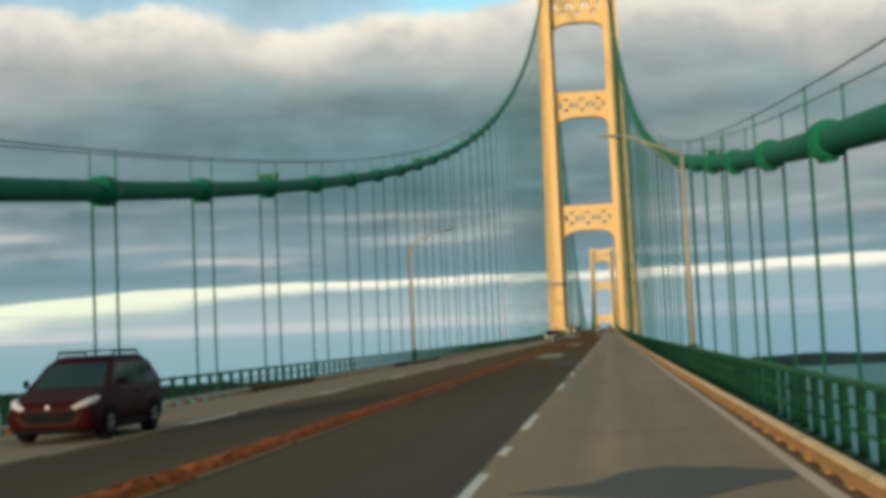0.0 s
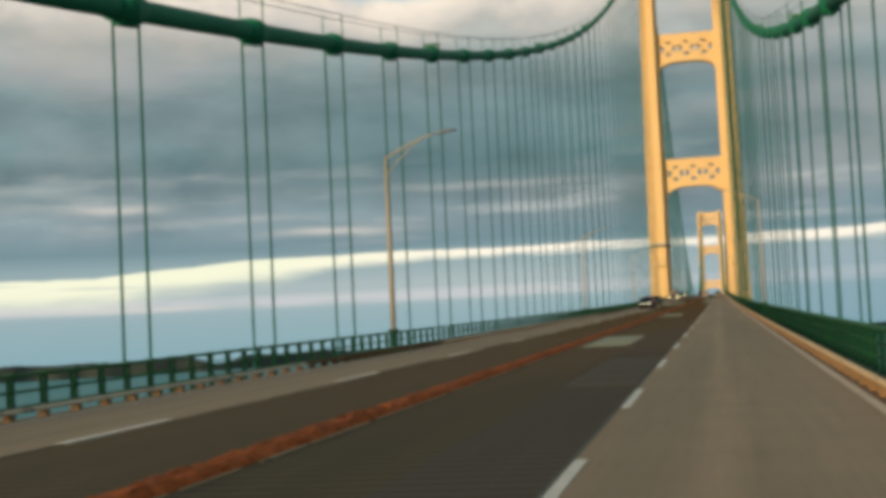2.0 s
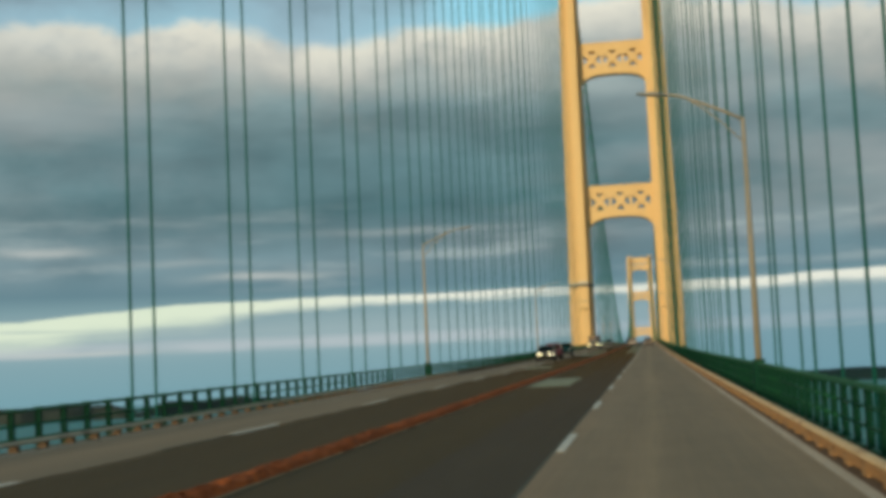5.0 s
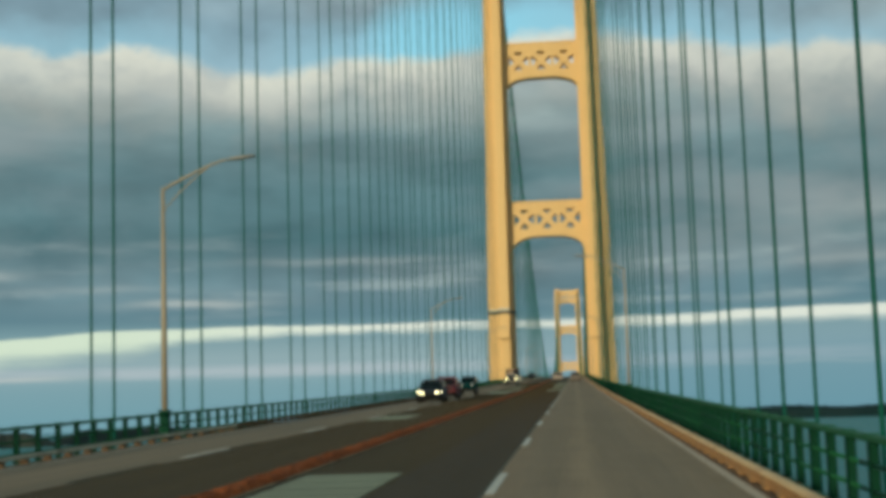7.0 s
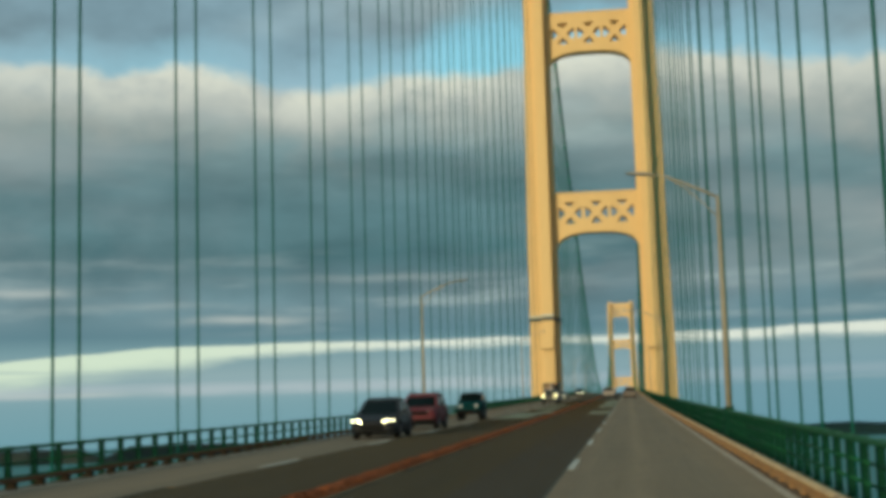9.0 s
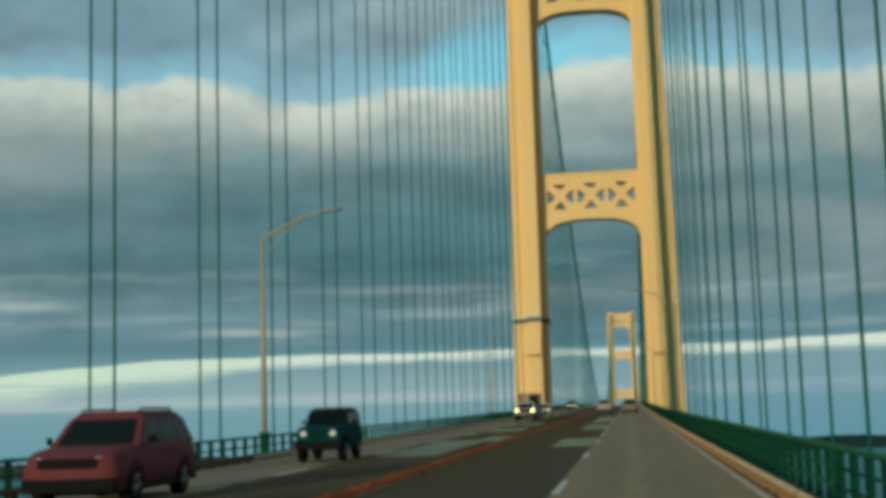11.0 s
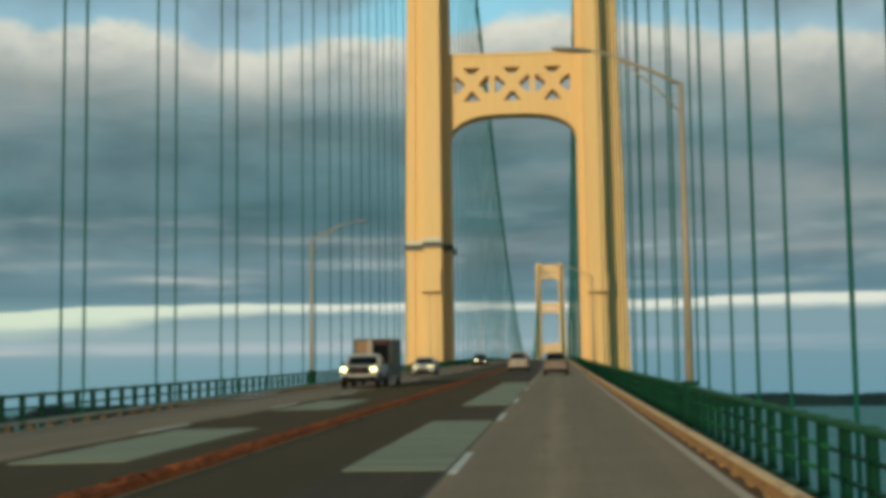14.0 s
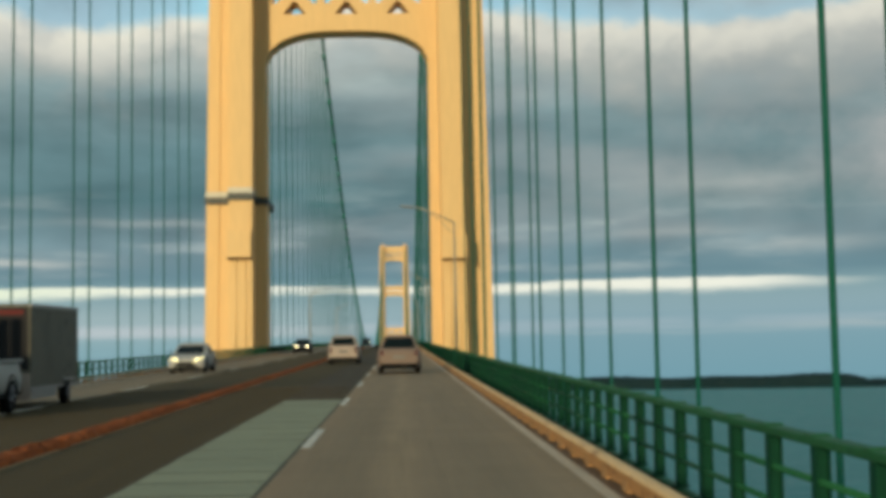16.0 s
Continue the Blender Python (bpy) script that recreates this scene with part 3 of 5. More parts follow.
def ragged(x0, x1, ya, yb, amp, spill=False):
    """A thin patch on the road; its outer long side wanders by amp, its ends taper where it does."""
    bm = bmesh.new()
    n = max(2, int((yb - ya) / .5))
    prev = None
    for i in range(n + 1):
        y = ya + (yb - ya) * i / n
        z = road_z(y)
        e = min(1.0, i / 3, (n - i) / 3) if amp > .1 else 1.0
        a = x0 + amp * (noise.noise((y * .45, x0, 2.0)) + .5 * noise.noise((y * 1.6, x0, 5.0))) + (1 - e) * .45 * (x1 - x0)
        b = x1 + amp * .3 * noise.noise((y * .7, x1, 7.0)) - (1 - e) * .25 * (x1 - x0)
        h = -.002
        if spill:
            a, h = x0, .0045
            b = max(a + .02, a + e * (x1 - x0) + e * amp * (noise.noise((y * .5, x1, 2.0)) + .6 * noise.noise((y * 1.9, x1, 5.0))))
        row = [bm.verts.new((x_, y, z + d_ + fall(x_))) for x_, d_ in ((a, h), (b, h), (b, -.03), (a, -.03))]
        if prev:
            for k in range(4):
                bm.faces.new((prev[k], prev[(k + 1) % 4], row[(k + 1) % 4], row[k]))
        else:
            bm.faces.new(row)
        prev = row
    bm.faces.new(prev[::-1])
    return bm


for s in (-1, 1):
    part("lane_seam", strip(s * XL - .025, s * XL + .025, -.02, .003, Y0, 250), M_JOINT, road, "dark seam between grating and paving")

# worn dull infill and paving that spills ragged over the grating's edge
for x0, x1, ya, yb in ((2.3, 3.62, -400.2, -388.8),):
    part("worn_panel", ragged(x0, x1, ya, yb, .02), M_WORN, road, "dull worn infill panel in the grating")
    for k in range(4):
        y = ya + (yb - ya) * (k + random.uniform(.3, .7)) / 4
        bm = bmesh.new()
        box(bm, x0 + .03, x1 - .03, y, y + random.uniform(.08, .25), road_z(y) - .01, road_z(y) + .001)
        part("panel_joint", bm, M_BARS, road)
yy = -462.0
while yy < -60:
    ln = random.uniform(5, 16)
    part("paving_spill", ragged(-XL, -XL + random.uniform(.05, .22), yy, yy + ln, .10, spill=True), M_CONC_L, road, "ragged spill of paving over the grating edge")
    yy += ln + random.uniform(1, 9)

# pale infilled stretches of the grating
for x0, x1, ya, yb in ((2.27, 3.68, -192.8, -182.5), (2.27, 3.68, -162.8, -148.9), (2.27, 3.68, -138.6, -105.4), (.52, 2.1, -377.8, -366.5), (.52, 2.1, -313, -301.6),
                       (-3.25, -1.5, -139.8, -131.0), (-3.25, -1.35, -160.4, -150.6), (-3.3, -1.2, -197, -178.6), (-1.75, -.6, -182, -173), (-3.4, -1.8, -268.5, -262.5)):
    part("infill_panel", ragged(x0, x1, ya, yb, .09 if x0 < 0 else .02), M_PATCH, road, "pale grey-green infilled grating panel")
    y = ya + .9
    while y < yb - .8 and x0 > 0:
        z = road_z(y)
        a, b = x0 + .03, x1 - .03
        if random.random() < .35:
            a, b = (a, a + (b - a) * random.uniform(.4, .8)) if random.random() < .5 else (b - (b - a) * random.uniform(.4, .8), b)
        bm = bmesh.new()
        box(bm, a, b, y, y + random.uniform(.04, .17), z - .01, z + .001)
        part("panel_joint", bm, M_JOINT, road)
        y += random.uniform(.9, 2.5)

# lane dashes
DASH_R = [-466.5, -453.5, -442.6, -427.5, -415.9, -405.6, -394.5, -383.3, -371.3, -358.6, -345.6, -332.6, -319.5, -306.4, -293.8, -281.3, -268.9, -256.5, -244.1, -231.7, -219.4, -204.0, -189.9, -177.7, -163.5, -148.8, -136.8, -120.8, -108.4]
DASH_L = [-464.3 + 14.21 * i for i in range(27)]
for s, ys in ((1, DASH_R), (-1, DASH_L)):
    for y in ys + [ys[-1] + (12.3 if s > 0 else 14.21) * i for i in range(1, 34)]:
        x, w = (XL + .09, .06) if s > 0 else (-XL - .03, .085)
        part("lane_dash", on_road(x - w, x + w, y, y + 3.9, -.02, .006), M_PAINT, road)
part("lane_dash", on_road(XL + .03, XL + .15, -447.2, -446.0, -.02, .005), M_PAINT, road)

# a shadow coloured onto the paved lane, then expansion joints and repairs
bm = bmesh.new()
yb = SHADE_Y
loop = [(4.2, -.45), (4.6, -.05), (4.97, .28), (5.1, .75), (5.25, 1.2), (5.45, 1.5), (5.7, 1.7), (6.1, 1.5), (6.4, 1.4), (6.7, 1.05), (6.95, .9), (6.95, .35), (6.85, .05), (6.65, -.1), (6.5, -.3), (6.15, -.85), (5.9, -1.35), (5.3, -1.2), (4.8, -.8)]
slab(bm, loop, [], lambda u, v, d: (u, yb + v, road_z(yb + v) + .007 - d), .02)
part("tar_patch", bm, M_LANE_SHADOW, road, "dark ragged shadow shape painted on the lane")


for x0, x1, y, wd, mt, nm, lb in ((4.4, 6.3, -443.6, .05, M_JOINT, "lane_crack", "thin dark crack across the lane"), (3.95, 5.6, -421.7, .06, M_JOINT, "lane_crack", "thin dark crack across the lane"),
                                  (5.6, 7.0, -421.6, .10, M_EDGE, "lane_joint", "pale sealed joint across the lane"), (4.8, 5.1, -423.6, .06, M_JOINT, "lane_crack", "short dark crack in the lane")):
    bm = bmesh.new()
    n = 14
    prev = None
    for i in range(n + 1):
        x = x0 + (x1 - x0) * i / n
        yc = y - .25 * (x - x0) / (x1 - x0) + .05 * noise.noise((x * 3, y, 1.0))
        h = wd * (.5 + .5 * noise.noise((x * 5, y, 4.0))) + .012
        row = [bm.verts.new((x, yy, road_z(yy) + d)) for yy, d in ((yc - h, .0035), (yc + h, .0035), (yc + h, -.02), (yc - h, -.02))]
        if prev:
            for q in range(4):
                bm.faces.new((prev[q], prev[(q + 1) % 4], row[(q + 1) % 4], row[q]))
        else:
            bm.faces.new(row)
        prev = row
    bm.faces.new(prev[::-1])
    part(nm, bm, mt, road, lb)


# rusty centre mall
def mall_segment():
    bm = bmesh.new()
    n = 56
    prof = ((-.075, -.05), (-.06, .05), (-.025, .098), (.05, .115), (.12, .085), (.19, .092), (.24, .04), (.27, -.03))
    prev = None
    for i in range(n + 1):
        y = PANEL * i / n
        row = []
        for j, (x, z) in enumerate(prof):
            w = (noise.noise((x * 7, y * 1.7, 1.7)) * .04 + noise.noise((x * 11, y * 5.5, 4.2)) * .045) if 0 < j < 7 else noise.noise((x, y * 3.1, 9.0)) * .02
            row.append(bm.verts.new((x + w * .6, y, z + w)))
        if prev:
            for a in range(len(prof) - 1):
                bm.faces.new((prev[a], prev[a + 1], row[a + 1], row[a]))
        prev = row
    return mesh_of("mall_segment", bm, M_RUST)


mall = holder("median", Matrix(), "low raised rusty steel median strip down the middle of the road", "median", kind="structure")
me = mall_segment()
for k in range(-47, 40):
    y = k * PANEL
    sl = math.degrees(math.atan2(road_z(y + PANEL) - road_z(y), PANEL))
    part("median_segment", me, M_RUST, mall, at=pose(0, y, road_z(y), sl, 0, 0))
part("median_segment", strip(-.055, .26, -.05, .09, 40 * PANEL, Y1), M_RUST, mall)
yy = Y0 + 3
while yy < 120:
    ln = random.uniform(1.0, 5.5)
    w = random.uniform(.02, .055)
    part("grout_streak", strip(.295, .295 + w, -.03, .002 + .003 * random.random(), yy, yy + ln, 2.0), M_GROUT, mall, "broken pale grout along the median")
    yy += ln + random.uniform(.1, 1.0)

# deck girders below
for s in (-1, 1):
    bm = bmesh.new()
    yy = Y0
    while yy < Y1 - 1:
        for yq in (yy,):
            z = road_z(yq)
            box(bm, cable_x(s) - .25, cable_x(s) + .25, yq, yq + PANEL - .02, z - 2.6, z - 1.8)
            box(bm, cable_x(s) - .25, cable_x(s) + .25, yq, yq + PANEL - .02, z - 11.6, z - 10.9)
            box(bm, cable_x(s) - .2, cable_x(s) + .2, yq, yq + .4, z - 10.9, z - 2.6)
        yy += PANEL
    tagged(part("truss", bm, M_GREEN), "long green steel stiffening truss under the deck edge", "truss", kind="structure")
bm = bmesh.new()
for k in range(-47, 105):
    y = k * PANEL
    box(bm, -CX + .25, CX - .25, y, y + .4, road_z(y) - 2.4, road_z(y) - 1.9)
tagged(part("floor_beams", bm, M_DECK), "dark steel floor beams under the road deck", "beam", kind="structure")

# ---------- railing panels ----------
RX, RH = 8.3, 0.691


def railing_panel():
    r = holder("railing", Matrix(), "green painted steel bridge railing with flat posts and three bars", "railing", "bridge railings")
    bm = bmesh.new()
    box(bm, -.075, .075, 0, PANEL - .012, RH - .075, RH, .015)
    part("top_rail", bm, M_RAIL, r)
    for z in (RH - .355, RH - .655):
        bm = bmesh.new()
        tube(bm, [(.015, 0, z), (.015, PANEL - .012, z)], .03, 8)
        part("rail_bar", bm, M_RAIL, r)
    bm = bmesh.new()
    box(bm, -.06, .06, 0, PANEL - .012, -.36, -.27, .01)
    part("bottom_rail", bm, M_RAIL, r)
    # post: two flanges and a web, a foot plate
    bm = bmesh.new()
    box(bm, -.040, -.028, -.066, .066, -.27, RH - .076)
    box(bm, .066, .078, -.066, .066, -.27, RH - .076)
    box(bm, -.028, .066, -.008, .008, -.27, RH - .076)
    box(bm, -.09, .10, -.09, .09, -.262, -.245)
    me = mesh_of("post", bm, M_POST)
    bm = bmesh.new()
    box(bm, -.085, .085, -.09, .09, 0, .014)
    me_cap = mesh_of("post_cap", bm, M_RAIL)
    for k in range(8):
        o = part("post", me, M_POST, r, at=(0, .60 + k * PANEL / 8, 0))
        part("post_cap", me_cap, M_RAIL, o, at=(0, 0, RH))
    return r


def kerb_panel(m_beam, m_br, label, web=False):
    r = holder("kerb_rail", Matrix(), label, "guard rail", "kerb rails")
    bm = bmesh.new()
    prof = ((-.05, .160), (-.078, .170), (-.080, .192), (-.055, .212), (.0, .220), (.05, .208), (.075, .185), (.07, .160)) if web else \
           ((-.06, .132), (-.088, .15), (-.092, .185), (-.06, .212), (.0, .222), (.05, .208), (.075, .172), (.07, .132))
    a = [bm.verts.new((x, 0, z)) for x, z in prof]
    b = [bm.verts.new((x, PANEL - .015, z)) for x, z in prof]
    for i in range(len(prof)):
        j = (i + 1) % len(prof)
        bm.faces.new((a[i], a[j], b[j], b[i]))
    bm.faces.new(a)
    bm.faces.new(b[::-1])
    part("beam", bm, m_beam, r)
    bm = bmesh.new()
    if web:
        slab(bm, [(-.078, 0), (.14, 0), (.14, .06), (.06, .150), (-.075, .125)], [], lambda u, v, d: (u, d, v), .34)
        bw = bmesh.new()
        box(bw, -.072, -.05, 0, PANEL - .015, .045, .159)
        part("web_plate", bw, M_KERBWEB, r, "orange-brown rust-spotted web plate")
    else:
        slab(bm, [(-.05, 0), (.14, 0), (.14, .06), (.06, .134), (-.05, .134)], [], lambda u, v, d: (u, d, v), .16)
    me = mesh_of("bracket", bm, m_br)
    for k in range(8):
        part("bracket", me, m_br, r, at=(0, .3 + k * PANEL / 8, 0))
    return r


rail0 = railing_panel()
kerb_r = kerb_panel(M_KERB, M_BRACKET_R, "ochre painted steel kerb guard rail on short brackets", True)
kerb_l = kerb_panel(M_KERB_SHADED, M_BRACKET_T, "worn tan steel kerb guard rail, greyed as if shaded, on ochre brackets")
kerb_d = kerb_panel(M_KERBRUST, M_BRACKET_SHADED, "bare rust-brown steel kerb guard rail on dark brackets")
KX = 7.29
laid = []
for k in range(-44, 17):
    y = k * PANEL
    sl = math.degrees(math.atan2(road_z(y + PANEL) - road_z(y), PANEL))
    for s in (-1, 1):
        yr = y if s > 0 else y - .53
        mr = pose(s * RX, yr, road_z(yr), sl, 0, 0) if s > 0 else pose(-RX, yr + PANEL, road_z(yr + PANEL), -sl, 0, 180)
        mk = pose(KX, y, road_z(y), sl, 0, 0) if s > 0 else pose(-KX, y + PANEL, road_z(y + PANEL) + fall(-KX), -sl, 0, 180)
        bare = s < 0 and (-420 < y < -408 or -394 < y < -368 or -282 < y < -205)
        kb = kerb_r if s > 0 else kerb_d if bare else kerb_l
        if kb not in laid:
            laid.append(kb)
            kb.matrix_basis = mk
        else:
            copy_thing(kb, mk)
        if k == -44 and s < 0:
            rail0.matrix_basis = mr
            continue
        copy_thing(rail0, mr)
for s in (-1, 1):
    far = holder("railing", Matrix(), "distant run of green bridge railing over the main span", "railing", "bridge railings")
    part("top_rail", strip(s * RX - .07, s * RX + .07, RH - .075, RH, 17 * PANEL, Y1), M_RAIL, far)
    part("rail_bar", strip(s * RX - .03, s * RX + .03, RH - .385, RH - .325, 17 * PANEL, Y1), M_RAIL, far)
    bm = bmesh.new()
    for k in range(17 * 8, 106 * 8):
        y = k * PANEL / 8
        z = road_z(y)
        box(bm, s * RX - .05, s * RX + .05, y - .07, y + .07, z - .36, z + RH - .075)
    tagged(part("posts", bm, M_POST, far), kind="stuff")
    kf = holder("kerb_rail", Matrix(), "distant run of ochre kerb rail over the main span", "guard rail", "kerb rails")
    part("beam", strip(s * KX - .1, s * KX + .1, .0, .23, 17 * PANEL, Y1), M_KERB if s > 0 else M_KERB_SHADED, kf)


# ---------- towers ----------
def leg_mesh(s):
    """One tower leg, stepped in plan, leaning slightly inwards with height. Sides: 8.5 inner, 14.85 outer at the road."""
    bm = bmesh.new()
    #       x at road, depth of the front face behind the foremost plane
    plan = [(8.5, 3.7), (9.6, 3.7), (9.6, 0), (9.85, 0), (9.85, -.05), (11.8, -.05), (11.8, 0), (12.05, 0), (12.05, 3.4), (13.5, 3.4), (13.5, 3.25), (14.86, 3.25)]
    D = 11.0
    plan = [(x * .982, y) for x, y in plan]
    out = plan + [(x, D - y) for x, y in reversed(plan)]
    lv = [WATER - 2, -12, 0, 15.7, 42, 82, 116]
    rings = []
    for z in lv:
        k = 1.0 - max(z, -12) / 116 * .28
        rings.append([bm.verts.new((s * (8.35 + (x - 8.35) * k), y, z)) for x, y in out])
    n = len(out)
    for a, b in zip(rings, rings[1:]):
        for i in range(n):
            j = (i + 1) % n
            bm.faces.new((a[i], a[j], b[j], b[i]))
    bm.faces.new(rings[-1])
    bm.faces.new(rings[0][::-1])
    return bm


def strut_mesh(spring, crown, top, c0, c1):
    bm = bmesh.new()
    w = 9.3
    arch = []
    for i in range(25):
        u = -8.5 + 17 * i / 24
        q = abs(u) / 8.5
        arch.append((u, spring + (crown - spring) * (1 - q ** 3.2) ** .62))
    outer = [(-w, spring - 1.5), (-8.5, spring - 1.5)] + arch + [(8.5, spring - 1.5), (w, spring - 1.5), (w, top), (-w, top)]
    holes = []
    for cx in (-5.35, 0.0, 5.35):
        hw, zm, hh = 2.3, (c0 + c1) / 2, (c1 - c0) / 2
        holes += [[(cx - 1.2, zm + hh), (cx + 1.2, zm + hh), (cx + .35, zm + hh * .62), (cx - .35, zm + hh * .62)],
                  [(cx - 1.2, zm - hh), (cx - .2, zm - hh * .42), (cx + .2, zm - hh * .42), (cx + 1.2, zm - hh)],
                  [(cx - hw, zm + hh * .52), (cx - hw, zm - hh * .52), (cx - hw + .35, zm - hh * .5), (cx - .95, zm - .15), (cx - .95, zm + .15), (cx - hw + .35, zm + hh * .5)],
                  [(cx + hw, zm + hh * .52), (cx + hw - .35, zm + hh * .5), (cx + .95, zm + .15), (cx + .95, zm - .15), (cx + hw - .35, zm - hh * .5), (cx + hw, zm - hh * .52)]]
    slab(bm, outer, holes, lambda u, v, d: (u, d, v), 3.2)
    return bm


def tower():
    t = holder("bridge_tower", Matrix(), "tall ivory-yellow steel suspension bridge tower with three pierced cross struts", "tower", "bridge towers")
    for s in (-1, 1):
        part("leg", leg_mesh(s), M_TOWER, t)
    for sp, cr, tp, a, b in ((30.1, 33.25, 41.45, 35.05, 39.55), (68.4, 71.0, 79.4, 72.8, 77.2), (100.5, 103.0, 116, 105.6, 112.2)):
        part("strut", strut_mesh(sp, cr, tp, a, b), M_TOWER, t, at=(0, 4.0, 0))
        bm = bmesh.new()
        box(bm, -8.6, 8.6, -.18, 3.38, tp - .35, tp + .05, .05)
        part("strut_cap", bm, M_TOWER, t, at=(0, 4.0, 0))
    for s in (-1, 1):
        bm = bmesh.new()
        box(bm, cable_x(s) - 1.7, cable_x(s) + 1.7, 2.4, 8.4, 116, 117.6, .3)
        part("saddle_housing", bm, M_TOWER, t)
        bm = bmesh.new()
        box(bm, s * 11.6 - 6.2, s * 11.6 + 6.2, -3, 11.6, WATER - 1, WATER + 9, .6)
        part("pier", bm, M_PIER, t, "grey concrete pier")
    bm = bmesh.new()
    box(bm, -9, 9, 1.5, 7, -14, -1.6)
    part("under_strut", bm, M_TOWER, t)
    return t


near_tower = tower()
far_tower = copy_thing(near_tower, pose(0, SPAN, 0))
tagged(far_tower, "distant ivory-yellow suspension bridge tower across the main span")

# service band and boxes on the near tower
bm = bmesh.new()
k_ = 1.0 - 15.7 / 116 * .28
for xa, xb, ya, yb in ((-14.72, -11.8, 3.0, 11.2), (-11.95, -9.35, -.32, 11.2), (-9.5, -8.2, 3.45, 11.2)):
    box(bm, 0 - 8.5 + (xa + 8.5) * k_, -8.5 + (xb + 8.5) * k_ if xb < -8.5 else xb, ya, yb, 15.25, 15.95)
part("service_band", bm, M_DARK, near_tower, "dark band round one leg")
bm = bmesh.new()
for xa, xb, ya, yb in ((-14.66, -11.85, 3.05, 11.1), (-11.9, -9.4, -.26, 11.1)):
    box(bm, -8.5 + (xa + 8.5) * k_, -8.5 + (xb + 8.5) * k_, ya, yb, 15.95, 16.50)
part("band_flashing", bm, M_PAINT, near_tower, "pale flashing above the band")
for s, xa, xb, za, zb in ((-1, -11.85, -9.5, 9.5, 12.3), (1, 9.35, 11.85, 9.1, 11.4)):
    bm = bmesh.new()
    box(bm, xa, xb, -.55, -.0, za, zb, .04)
    part("equipment_box", bm, M_TOWER, near_tower, "ivory equipment box on the leg")
    bm = bmesh.new()
    box(bm, xa - .05, xb + .05, -.6, .0, za - .18, za, .02)
    part("box_sill", bm, M_KERBRUST, near_tower)
    for f in (.35, .75):
        bm = bmesh.new()
        x = xa + (xb - xa) * f
        tube(bm, [(x, -.07, road_z(0) - .4), (x, -.07, za - .15)], .09, 8)
        part("conduit", bm, M_TOWER, near_tower)

# ---------- main cables ----------
def drop(s, y):
    """One cable hangs a little lower over the side span."""
    return .15 * max(0.0, min(1.0, -y / 300)) if s > 0 else 0.0


for s in (-1, 1):
    mc = holder("main_cable", Matrix(), "thick green wrapped main suspension cable with clamped bands", "cable", "main cables")
    bm = bmesh.new()
    ys = [Y0 + (0 - Y0) * i / 110 for i in range(111)] + [SPAN * i / 120 for i in range(1, 121)] + [SPAN + 40 * i for i in range(1, 5)]
    tube(bm, [(cable_x(s), y + (5.5 if y >= 0 else 0), cable_z(y) - drop(s, y)) for y in ys], .33, 16)
    part("cable", bm, M_CABLE, mc)
    for dx in (-.42, .42):
        bm = bmesh.new()
        tube(bm, [(cable_x(s) + dx, y, cable_z(y) - drop(s, y) + 1.22) for y in ys[:110]], .022, 5)
        part("hand_rope", bm, M_HANDROPE, mc)
    bm = bmesh.new()
    tube(bm, [(0, -.85, 0), (0, -.84, 0), (0, -.30, 0), (0, -.29, 0), (0, .29, 0), (0, .30, 0), (0, .84, 0), (0, .85, 0)], [.34, .41, .41, .47, .47, .41, .41, .34], 16)
    for dx in (-.36, .36):
        box(bm, dx - .05, dx + .05, -.5, .5, -.12, .12)
    box(bm, -.12, .12, -.7, .7, -.50, -.38)
    me_band = mesh_of("cable_band", bm, M_CABLE)
    bm = bmesh.new()
    tube(bm, [(0, 0, .05), (0, 0, 1.28)], .026, 6)
    me_st = mesh_of("stanchion", bm, M_CABLE)
    bm = bmesh.new()
    box(bm, -.46, .46, -.34, .34, .60, .68, .01)
    box(bm, -.16, .16, -.12, .12, .40, .60)
    box(bm, -.40, -.34, -.30, .30, .20, .60)
    box(bm, .34, .40, -.30, .30, .20, .60)
    me_lt = mesh_of("cable_light_bracket", bm, M_LIME)
    for k in range(-45, 107):
        y = hang_y(k, s)
        if -30 < y < 10 or y > SPAN - 4:
            continue
        sl = math.degrees(math.atan2(cable_z(y + .5) - cable_z(y - .5), 1))
        part("cable_band", me_band, M_CABLE, mc, at=pose(cable_x(s), y, cable_z(y) - drop(s, y), sl, 0, 0))
        if y < 0:
            for dx in (-.42, .42):
                part("stanchion", me_st, M_CABLE, mc, at=(cable_x(s) + dx, y, cable_z(y) - drop(s, y)))
            if k % 5 == 3:
                part("light_bracket", me_lt, M_LIME, mc, at=pose(cable_x(s), y + .3, cable_z(y) - drop(s, y), sl, 0, 0))

# ---------- suspender ropes ----------
bm = bmesh.new()
tube(bm, [(0, 0, 0), (0, 0, 1)], .043, 8)
me_rope = mesh_of("rope", bm, M_ROPE)
bm = bmesh.new()
tube(bm, [(0, 0, -.55), (0, 0, .10), (0, 0, .14)], [.10, .10, .055], 10)
me_sock = mesh_of("socket", bm, M_GREEN)
for k in range(-45, 107):
    for s in (-1, 1):
        y = hang_y(k, s)
        if -30 < y < 10 or y > SPAN - 4:
            continue
        zr, zc = road_z(y) - 1.7, cable_z(y) - drop(s, y)
        h = holder("suspender", Matrix.Translation((cable_x(s), y, zr)), "pair of dark green vertical suspender ropes hanging from the main cable", "suspender rope", "suspender ropes")
        for dx in (-.38, .38):
            o = part("rope", me_rope, M_ROPE, h, at=Matrix.Translation((dx, 0, 0)) @ Matrix.Diagonal((1, 1, zc - zr, 1)))
            part("socket", me_sock, M_GREEN, h, at=(dx, 0, 0))


